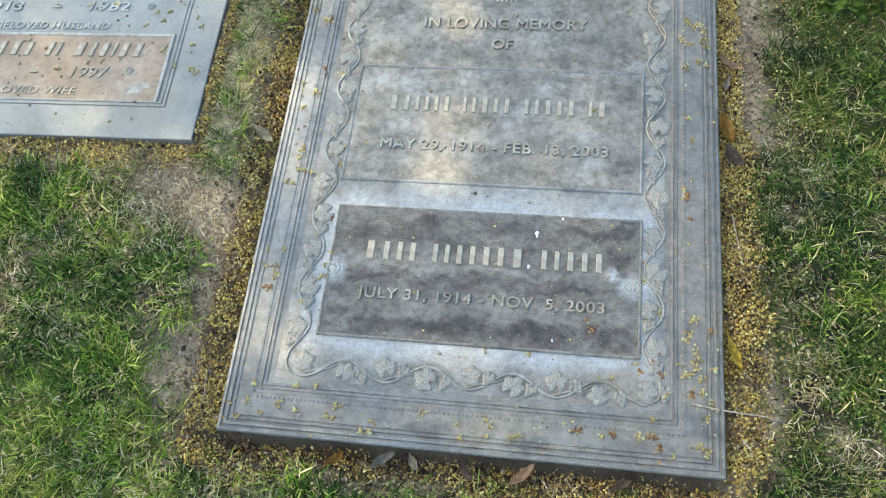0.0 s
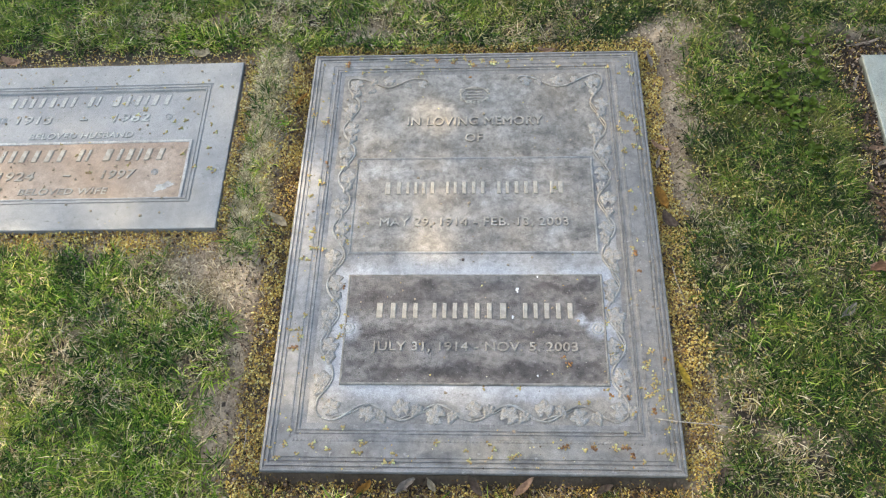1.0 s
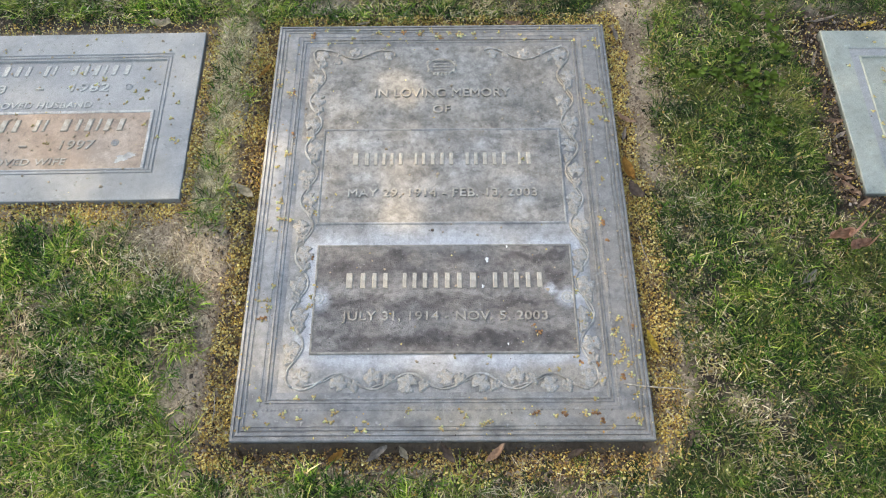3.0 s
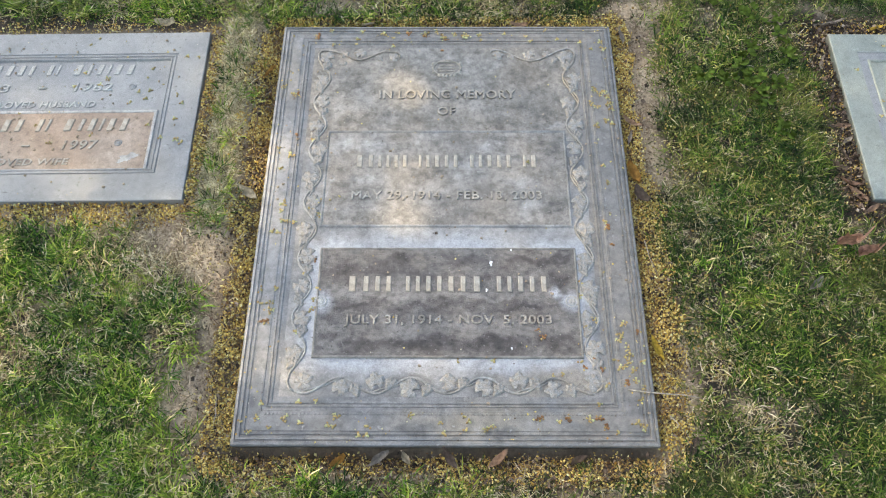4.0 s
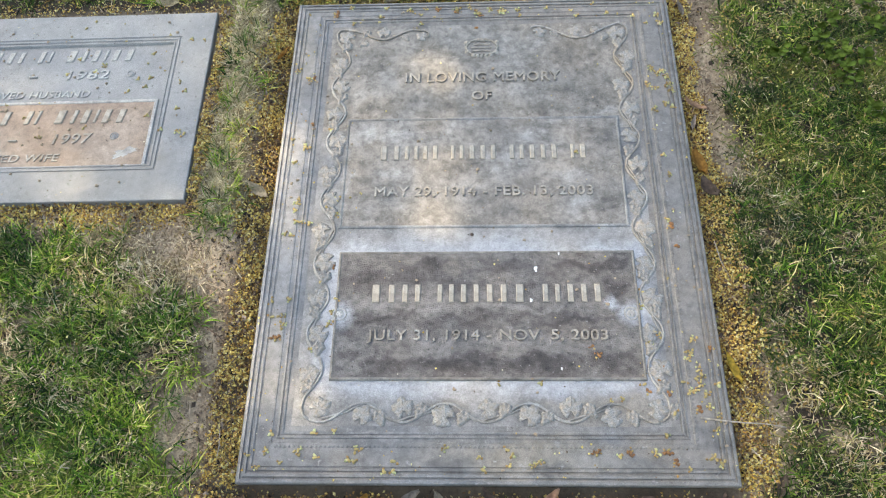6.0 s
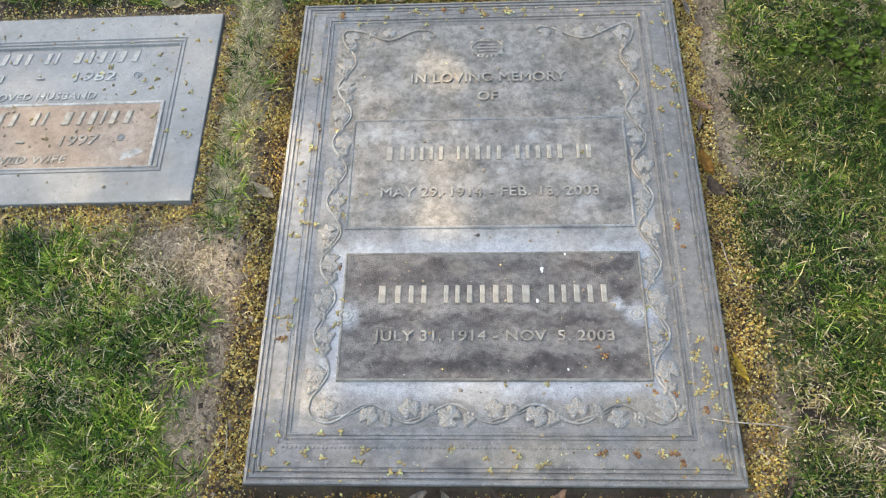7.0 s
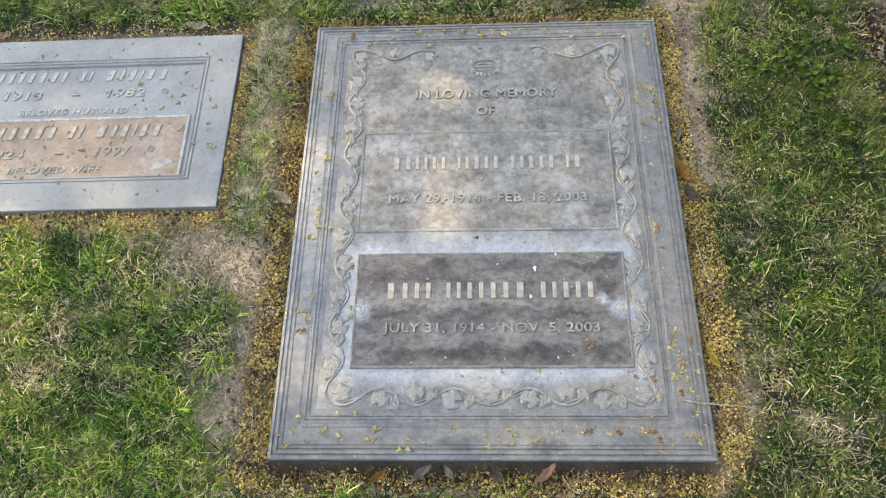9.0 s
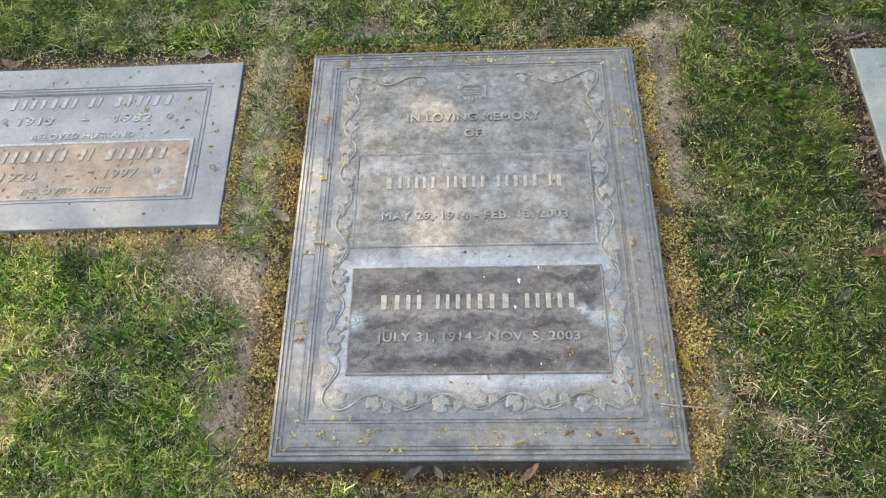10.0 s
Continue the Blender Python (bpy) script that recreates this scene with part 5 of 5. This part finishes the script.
for row in (("yellow", 0.388, 0.212, 0.405, 0.160, 0.018), ("pale", -0.430, 0.542, -0.390, 0.514, 0.016), ("tan", 0.384, 0.724, 0.422, 0.698, 0.014),
            ("rust", 0.386, 0.606, 0.402, 0.552, 0.022), ("dark", 0.390, 0.543, 0.414, 0.505, 0.018), ("rust", -0.412, 0.840, -0.389, 0.873, 0.014),
            ("grey", 0.404, 0.985, 0.410, 0.937, 0.013), ("pale", -0.690, 1.004, -0.640, 1.000, 0.016), ("grey", -0.133, -0.030, -0.100, -0.005, 0.013),
            ("pale", -0.076, -0.008, -0.062, -0.030, 0.013), ("dark", -0.003, -0.004, 0.021, -0.038, 0.014), ("tan", 0.077, -0.037, 0.112, -0.004, 0.015),
            ("grey", 0.866, 0.992, 0.938, 1.014, 0.014), ("red", 0.762, 0.390, 0.815, 0.404, 0.034, 0.24, 0.75, 0.016), ("red", 0.798, 0.368, 0.842, 0.386, 0.03, 0.24, 0.8, 0.014),
            ("grey", 0.702, 0.304, 0.734, 0.328, 0.013), ("tan", 0.822, 0.566, 0.866, 0.548, 0.014), ("tan", 0.838, 0.545, 0.866, 0.508, 0.018),
            ("dark", 0.430, -0.016, 0.447, 0.018, 0.014), ("tan", -1.160, 0.990, -1.108, 0.982, 0.018), ("yellow", 0.985, 0.982, 1.022, 0.996, 0.014),
            ("grey", 0.392, 0.655, 0.402, 0.690, 0.008), ("dark", 0.838, 0.640, 0.868, 0.600, 0.012), ("tan", 0.842, 0.705, 0.875, 0.702, 0.010),
            ("dark", 0.845, 0.760, 0.862, 0.800, 0.010), ("grey", 0.846, 0.862, 0.862, 0.905, 0.007), ("tan", 0.668, 0.790, 0.688, 0.800, 0.016), ("pale", 0.655, 0.735, 0.668, 0.742, 0.010),
            ("dark", 0.22, -0.028, 0.25, -0.012, 0.013), ("rust", -0.20, -0.035, -0.175, -0.015, 0.012), ("tan", 0.15, 1.004, 0.19, 1.0, 0.01), ("pale", -0.2, 1.0, -0.17, 1.006, 0.012), ("dark", 0.852, 0.945, 0.868, 0.975, 0.011), ("tan", 0.835, 0.83, 0.862, 0.842, 0.01), ("dark", 0.825, 0.735, 0.842, 0.69, 0.013),
            ("grey", 0.85, 0.655, 0.875, 0.675, 0.011), ("dark", 0.815, 0.61, 0.84, 0.585, 0.012), ("tan", 0.855, 0.48, 0.885, 0.5, 0.013)):
    fallen_leaf(*row)


def twig(points, radius, material, label):
    bm = bmesh.new()
    tube(bm, points, radius, 6, 0.6)
    tagged(part("twig", bm, material, smooth=True), label, "twig", "fallen twigs")


M_TWIG = plain_leaf("twig_grey", (0.34, 0.3, 0.25), (0.44, 0.4, 0.33))
M_TWIG_DARK = plain_leaf("twig_brown", (0.14, 0.09, 0.06), (0.2, 0.14, 0.1))
twig([(0.332, 0.103, 0.0205), (0.365, 0.098, 0.0215), (0.40, 0.096, 0.018), (0.43, 0.095, 0.016), (0.462, 0.091, 0.012)], 0.0014, M_TWIG, "thin grey twig lying across the bronze corner")
twig([(-0.417, 0.036, 0.006), (-0.415, 0.06, 0.008), (-0.418, 0.085, 0.007), (-0.416, 0.108, 0.006)], 0.0012, M_TWIG, "pale straight stalk lying on bare soil")
twig([(-0.50, 0.285, 0.012), (-0.47, 0.262, 0.012), (-0.445, 0.245, 0.010), (-0.425, 0.225, 0.008)], 0.0013, M_TWIG_DARK, "brown bent twig lying in blossom litter")
twig([(-0.44, 0.16, 0.006), (-0.42, 0.19, 0.008), (-0.395, 0.225, 0.007)], 0.0012, M_TWIG_DARK, "brown bent twig lying in blossom litter")
twig([(-0.425, 0.66, 0.008), (-0.415, 0.72, 0.010), (-0.418, 0.77, 0.012), (-0.412, 0.80, 0.012)], 0.001, M_TWIG_DARK, "thin dark stalk lying in blossom litter")
twig([(-0.528, 0.66, 0.012), (-0.522, 0.70, 0.016), (-0.515, 0.735, 0.014)], 0.0013, M_TWIG_DARK, "brown bent twig lying in blossom litter")
twig([(0.405, 0.06, 0.006), (0.43, 0.03, 0.008), (0.44, 0.005, 0.006)], 0.0011, M_TWIG, "thin grey twig lying on litter")
twig([(0.40, 0.42, 0.008), (0.405, 0.38, 0.010), (0.418, 0.34, 0.008)], 0.0011, M_TWIG, "thin grey twig lying on litter")


def build_weed():
    """A low rosette of rounded leaves."""
    root = new("weed")
    rnd = random.Random(6)
    for k in range(9):
        bm = leaf_blade(0.017 * rnd.uniform(0.7, 1.2), 0.0125 * rnd.uniform(0.8, 1.2), 0.04, -0.12, 40 + k)
        ob = part("weed_leaf", bm, M_WEED, root, smooth=True)
        a = 137 * k + rnd.uniform(-25, 25)
        r = rnd.uniform(0.004, 0.030)
        ob.matrix_basis = pose(r * math.cos(radians(a)), r * math.sin(radians(a)), rnd.uniform(0.006, 0.022), rnd.uniform(-15, 15), rnd.uniform(-30, 5), a)
    return tagged(root, "low broad-leaved green weed growing in the lawn", "weed", "weeds in the lawn")


weed = build_weed()
spots = [(0.575, 0.825), (0.616, 0.818), (0.672, 0.806), (0.696, 0.822), (0.691, 0.778), (0.763, 0.953), (0.775, 0.893), (0.689, 0.907), (0.661, 0.856), (0.718, 0.684), (0.701, 0.751), (0.735, 0.81),
         (0.70, 1.02), (0.64, 1.06), (0.76, 0.99)]
rnd = random.Random(3)
for k, (x, y) in enumerate(spots):
    m = pose(x, y, surface_z(x, y) + 0.004, rnd.uniform(-10, 10), rnd.uniform(-10, 10), rnd.uniform(0, 360))
    if k:
        copy_thing(weed, m)
    else:
        weed.matrix_basis = m


def build_blossom(seed, count, spread):
    """A shed flower head: a few lumpy, lobed little buds lying together."""
    rnd = random.Random(seed)
    bm = bmesh.new()
    n = 8
    for b in range(count):
        away = spread * math.sqrt(b / max(count, 1)) * rnd.uniform(0.7, 1.2)
        turn = 2.4 * b + rnd.uniform(-0.5, 0.5)
        cx, cy = away * math.cos(turn), away * math.sin(turn)
        size, tilt, lobes = 0.0023 * rnd.uniform(0.7, 1.25), rnd.uniform(0, 6), rnd.choice((2, 3))
        rings = []
        for r, z in ((0.6, 0.0), (1.0, 0.45), (0.7, 1.15)):
            rings.append([bm.verts.new((cx + size * r * (1 + 0.22 * math.cos(lobes * a + tilt)) * rnd.uniform(0.88, 1.12) * math.cos(a), cy + size * r * (1 + 0.22 * math.cos(lobes * a + tilt)) * rnd.uniform(0.88, 1.12) * math.sin(a), size * z * rnd.uniform(0.8, 1.2)))
                          for a in (2 * math.pi * k / n for k in range(n))])
        top = bm.verts.new((cx, cy, size * 1.3))
        for k in range(n):
            j = (k + 1) % n
            for lo, up in zip(rings, rings[1:]):
                bm.faces.new((lo[k], lo[j], up[j], up[k]))
            bm.faces.new((rings[-1][k], rings[-1][j], top))
    me = bpy.data.meshes.new("blossom")
    bm.to_mesh(me)
    bm.free()
    return me


def blossom_shader(name, stops):
    """Each bud its own tint, and each head its own lightness."""
    m, tree, bsdf = shader(name)
    g = tree.nodes.new("ShaderNodeNewGeometry")
    info = tree.nodes.new("ShaderNodeObjectInfo")
    col = ramp(tree, g.outputs["Random Per Island"], stops)
    col = blend(tree, 1.0, col, ramp(tree, info.outputs["Random"], [(0.0, (0.65,)), (1.0, (1.15,))]), "MULTIPLY")
    tree.links.new(col, bsdf.inputs["Base Color"])
    bsdf.inputs["Roughness"].default_value = 0.7
    return m


M_BLOSSOM = blossom_shader("blossom", [(0.0, (0.13, 0.075, 0.035)), (0.25, (0.33, 0.2, 0.07)), (0.6, (0.43, 0.355, 0.14)), (1.0, (0.45, 0.46, 0.23))])
M_BLOSSOM_RUST = blossom_shader("blossom_withered", [(0.0, (0.10, 0.05, 0.03)), (0.5, (0.3, 0.14, 0.05)), (0.8, (0.42, 0.24, 0.08)), (1.0, (0.46, 0.36, 0.13))])
M_SPECK = blossom_shader("seed_husk", [(0.0, (0.1, 0.08, 0.07)), (0.5, (0.32, 0.24, 0.16)), (1.0, (0.5, 0.45, 0.35))])


def heads(material, seeds):
    """Flower heads for each size of cluster: one, two or three, up to six, and more buds."""
    out = {}
    for step, count in enumerate((1, 3, 6, 10)):
        out[step] = [build_blossom(seed * 10 + step, count + seed % 2, 0.0014 + 0.0024 * math.sqrt(count)) for seed in seeds]
        for me in out[step]:
            me.materials.append(material)
    return out


HEADS, HEADS_RUST, HUSKS = heads(M_BLOSSOM, (1, 2, 3, 4)), heads(M_BLOSSOM_RUST, (5, 6, 7)), heads(M_SPECK, (8, 9))


def blossom(x, y, n, kind=HEADS, size=1.0):
    me = rnd.choice(kind[0 if n < 2 else 1 if n < 4 else 2 if n < 7 else 3])
    ob = new("seed_husk" if kind is HUSKS else "blossom", me)
    ob.matrix_basis = pose(x, y, surface_z(x, y) - 0.0002, 0, 0, rnd.uniform(0, 360)) @ Matrix.Diagonal((size * rnd.uniform(0.85, 1.2), size * rnd.uniform(0.85, 1.2), size, 1))
    if kind is HUSKS:
        tagged(ob, "tiny brown seed husk lying on bronze", "seed husk", "husks on the bronze")
    elif kind is HEADS_RUST:
        tagged(ob, "tiny withered rust brown blossom lying on bronze", "blossom", "blossoms on the bronze")
    else:
        tagged(ob, "tiny shed yellow blossom lying on bronze", "blossom", "blossoms on the bronze")


# clusters as they lie on the castings: centre, count
LEFT_BAND = [(-0.362, 0.805, 5), (-0.338, 0.785, 4), (-0.329, 0.926, 1), (-0.353, 0.955, 1), (-0.358, 0.638, 3), (-0.33, 0.621, 4), (-0.348, 0.587, 3), (-0.334, 0.499, 4), (-0.337, 0.483, 3), (-0.333, 0.46, 3), (-0.321, 0.458, 4),
             (-0.308, 0.455, 3), (-0.337, 0.431, 3), (-0.349, 0.435, 2), (-0.358, 0.305, 2), (-0.329, 0.307, 2), (-0.356, 0.274, 3), (-0.337, 0.277, 5), (-0.334, 0.26, 4), (-0.366, 0.042, 2), (-0.332, 0.077, 3)]
TOP_BAND = [(-0.268, 0.972, 4), (-0.261, 0.929, 3), (-0.204, 0.946, 3), (-0.194, 0.970, 3), (-0.146, 0.963, 4), (-0.123, 0.949, 2), (-0.113, 0.964, 3), (-0.097, 0.943, 1), (-0.049, 0.962, 8), (-0.024, 0.969, 5), (-0.007, 0.951, 7),
            (0.018, 0.961, 4), (0.038, 0.955, 3), (-0.122, 0.926, 3), (-0.062, 0.914, 1), (-0.131, 0.918, 1), (-0.243, 0.939, 1), (-0.209, 0.931, 1), (0.045, 0.955, 7), (0.076, 0.959, 4), (0.081, 0.943, 2), (0.134, 0.963, 2),
            (0.183, 0.953, 2), (0.194, 0.94, 3), (0.229, 0.972, 2), (0.255, 0.946, 2), (0.277, 0.941, 1), (0.307, 0.937, 2)]
RIGHT_BAND_FAR = [(0.354, 0.938, 5), (0.359, 0.916, 4), (0.331, 0.916, 2), (0.361, 0.886, 1), (0.328, 0.799, 7), (0.347, 0.79, 10), (0.356, 0.776, 8), (0.339, 0.785, 6), (0.357, 0.757, 8), (0.363, 0.743, 5), (0.32, 0.758, 4),
                  (0.331, 0.748, 4), (0.348, 0.712, 5), (0.326, 0.699, 4), (0.361, 0.703, 3), (0.322, 0.651, 1), (0.33, 0.594, 3), (0.337, 0.551, 4), (0.322, 0.457, 3), (0.309, 0.341, 1), (0.285, 0.243, 6), (0.27, 0.228, 3)]
RIGHT_BAND_NEAR = [(0.337, 0.234, 4), (0.33, 0.21, 6), (0.325, 0.2, 4), (0.339, 0.18, 5), (0.343, 0.171, 6), (0.34, 0.161, 5), (0.315, 0.161, 3), (0.324, 0.146, 6), (0.333, 0.148, 4), (0.347, 0.142, 4), (0.365, 0.157, 3),
                   (0.349, 0.12, 5), (0.361, 0.105, 4), (0.355, 0.085, 3), (0.338, 0.039, 3), (0.354, 0.034, 4), (0.345, 0.043, 2), (0.308, 0.024, 2), (0.278, 0.075, 3)]
FRONT_BAND = [(-0.337, 0.049, 6), (-0.287, 0.049, 4), (-0.258, 0.04, 3), (-0.196, 0.052, 5), (-0.209, 0.037, 2), (-0.198, 0.034, 2), (-0.314, 0.03, 2), (-0.35, 0.023, 4), (-0.137, 0.034, 3), (-0.153, 0.019, 3), (-0.14, 0.018, 3),
              (-0.264, 0.078, 3), (-0.234, 0.081, 3), (-0.061, 0.054, 4), (-0.008, 0.042, 3), (-0.001, 0.021, 2), (0.033, 0.053, 2), (0.042, 0.043, 2), (0.038, 0.027, 2), (0.073, 0.029, 6), (0.084, 0.034, 4), (0.259, 0.048, 6), (0.205, 0.044, 2)]
PLATES = [(-0.287, 0.663, 3), (-0.263, 0.508, 4), (-0.275, 0.486, 6), (-0.26, 0.476, 6), (-0.239, 0.51, 1), (-0.219, 0.518, 1), (0.111, 0.838, 1), (0.228, 0.814, 1), (0.203, 0.443, 1), (0.172, 0.605, 2), (-0.276, 0.342, 2),
          (-0.247, 0.307, 2), (-0.257, 0.264, 4), (-0.255, 0.284, 2), (0.263, 0.32, 2), (0.259, 0.293, 4), (-0.284, 0.218, 3), (0.218, 0.134, 2), (0.198, 0.131, 2), (0.269, 0.224, 4), (0.251, 0.157, 2), (0.295, 0.112, 3), (0.023, 0.159, 2), (0.091, 0.161, 2)]
RUSTY = [(-0.297, 0.956, 4), (-0.088, 0.964, 6), (-0.011, 0.915, 1), (-0.322, 0.675, 2), (-0.344, 0.237, 5), (-0.259, 0.369, 3), (0.326, 0.444, 4), (0.331, 0.405, 2), (0.169, 0.049, 6), (0.221, 0.049, 6), (0.277, 0.049, 4), (0.287, 0.034, 4),
         (0.332, 0.116, 4), (0.362, 0.216, 3), (0.259, 0.146, 2), (0.29, 0.144, 3), (0.286, 0.188, 3), (0.279, 0.165, 3), (0.184, 0.206, 4), (0.174, 0.22, 2), (-0.33, 0.786, 2), (-0.05, 0.955, 3), (0.0, 0.945, 3)]
ON_LEFT_MARKER = [(-0.743, 0.942, 1), (-0.729, 0.894, 1), (-0.64, 0.908, 1), (-0.593, 0.896, 3), (-0.566, 0.895, 2), (-0.644, 0.87, 1), (-0.668, 0.865, 2), (-0.676, 0.838, 1), (-0.639, 0.819, 1), (-0.671, 0.778, 3), (-0.704, 0.766, 2),
                  (-0.766, 0.835, 4), (-0.779, 0.817, 2), (-0.821, 0.852, 2), (-0.689, 0.799, 2), (-0.663, 0.801, 2), (-0.598, 0.784, 2), (-0.586, 0.761, 3), (-0.593, 0.718, 3), (-0.583, 0.662, 4), (-0.57, 0.654, 2), (-0.618, 0.667, 3),
                  (-0.772, 0.677, 3), (-0.856, 0.656, 4), (-0.653, 0.704, 2), (-0.822, 0.932, 1), (-0.806, 0.949, 1), (-1.006, 0.909, 1), (-0.837, 0.813, 2), (-0.875, 0.738, 1), (-0.942, 0.734, 2), (-0.897, 0.704, 2)]
for zone in (LEFT_BAND, TOP_BAND, RIGHT_BAND_FAR, RIGHT_BAND_NEAR, FRONT_BAND, PLATES, ON_LEFT_MARKER):
    for cx, cy, n in zone:
        blossom(cx, cy, n)
for cx, cy, n in RUSTY:
    blossom(cx, cy, n, HEADS_RUST)
for _ in range(22):
    blossom(rnd.uniform(0.9, 1.1), rnd.uniform(0.54, 0.94), rnd.randint(1, 4))
for _ in range(170):
    x, y = rnd.uniform(-0.37, 0.37), rnd.uniform(0.01, 0.975)
    if min(x + 0.38, 0.38 - x, y, 0.988 - y) < 0.09 or rnd.random() < 0.3:
        blossom(x, y, 1, HUSKS, rnd.uniform(0.6, 1.1))
for _ in range(80):
    blossom(rnd.uniform(-1.2, -0.57), rnd.uniform(0.54, 0.95), 1, HUSKS, rnd.uniform(0.7, 1.2))


# ---- droppings and a dark seed on the plates ----
def splash(x, y, size, seed):
    """A dried white drop with a ragged edge."""
    rnd2 = random.Random(seed)
    bm = bmesh.new()
    z = surface_z(x, y)
    low, mid = [], []
    for k in range(14):
        a = 2 * math.pi * k / 14
        r = size * rnd2.uniform(0.6, 1.2)
        low.append(bm.verts.new((x + 0.7 * r * math.cos(a), y + 1.3 * r * math.sin(a), z - 0.0002)))
        mid.append(bm.verts.new((x + 0.5 * r * math.cos(a), y + 0.95 * r * math.sin(a), z + 0.0009)))
    top = bm.verts.new((x, y, z + 0.0012))
    for k in range(14):
        j = (k + 1) % 14
        bm.faces.new((low[k], low[j], mid[j], mid[k]))
        bm.faces.new((mid[k], mid[j], top))
    tagged(part("bird_dropping", bm, M_WHITE, smooth=True), "dried white bird dropping on dark bronze", "bird dropping", "droppings on the plate")


M_WHITE = leaf_shader("dried_white", [(0.0, (0.7, 0.7, 0.68)), (1.0, (0.82, 0.82, 0.8))], through_light=0.0, gloss=0.8, tiny=300)
splash(0.0895, 0.362, 0.0052, 1)
splash(0.0800, 0.3035, 0.0036, 2)
splash(0.1300, 0.3925, 0.0030, 3)
splash(0.1250, 0.1830, 0.0028, 4)
bm = bmesh.new()
dome(bm, -0.019, 0.4325, FLOOR_Z - 0.0003, 0.0036, 0.0028, 9)
tagged(part("seed_pod", bm, LEAF_LOOKS["dark"][0], smooth=True), "small black seed pod on pale bronze", "seed pod")


# ---- crumbs too small to count on the bronze ----
def crumbs(rect, count, seed, chance, size=(0.0006, 0.0019), material=None, label="fine specks of blossom and dirt on bronze"):
    """Scattered specks lying on a marker, as one mesh."""
    rng = np.random.default_rng(seed)
    x, y = rng.uniform(rect[0] + 0.004, rect[1] - 0.004, count), rng.uniform(rect[2] + 0.004, rect[3] - 0.004, count)
    keep = rng.random(count) < chance(x, y)
    x, y = x[keep], y[keep]
    z = np.array([surface_z(float(a), float(b)) for a, b in zip(x, y)])
    n = len(x)
    r = rng.uniform(size[0], size[1], n)
    dirs = np.array([(1, 0, 0), (-1, 0, 0), (0, 1, 0), (0, -1, 0), (0, 0, 0.7), (0, 0, -0.7)])
    verts = dirs[None] * rng.uniform(0.5, 1.3, (n, 6, 1)) * r[:, None, None] + np.stack([x, y, z + 0.3 * r], 1)[:, None]
    base = (np.arange(n) * 6)[:, None]
    tri = np.concatenate([base + np.array(t) for t in ((0, 2, 4), (2, 1, 4), (1, 3, 4), (3, 0, 4), (2, 0, 5), (1, 2, 5), (3, 1, 5), (0, 3, 5))])
    ob = part("crumbs", mesh_from_arrays("crumbs", verts.reshape(-1, 3), tri), material or M_CRUMB)
    tagged(ob, label, "debris", kind="stuff")


M_CRUMB = leaf_shader("crumbs", [(0.0, (0.06, 0.045, 0.035)), (0.4, (0.2, 0.14, 0.09)), (0.7, (0.4, 0.33, 0.14)), (1.0, (0.55, 0.52, 0.42))], through_light=0.0, gloss=0.8)
crumbs(MAIN, 1500, 31, lambda x, y: np.where(np.minimum(np.minimum(x - MAIN[0], MAIN[1] - x), np.minimum(y - MAIN[2], MAIN[3] - y)) < 0.06, 0.75, 0.25) * (0.25 + 0.75 * rise(0.4, 0.6, cloud(x, y, 0.06, 81))))
crumbs(LEFT, 500, 32, lambda x, y: 0.3 + 0.5 * rise(0.45, 0.6, cloud(x, y, 0.06, 82)))
crumbs(RIGHT, 300, 33, lambda x, y: 0.4 + 0.4 * rise(0.45, 0.6, cloud(x, y, 0.06, 83)))
crumbs(MAIN, 1000, 34, lambda x, y: np.where(np.minimum(np.minimum(x - MAIN[0], MAIN[1] - x), np.minimum(y - MAIN[2], MAIN[3] - y)) < 0.062, 0.6, 0.05) * rise(0.42, 0.56, cloud(x, y, 0.045, 84)),
       (0.0014, 0.0027), M_BITS_GOLD, "small golden blossom crumbs gathered on bronze")
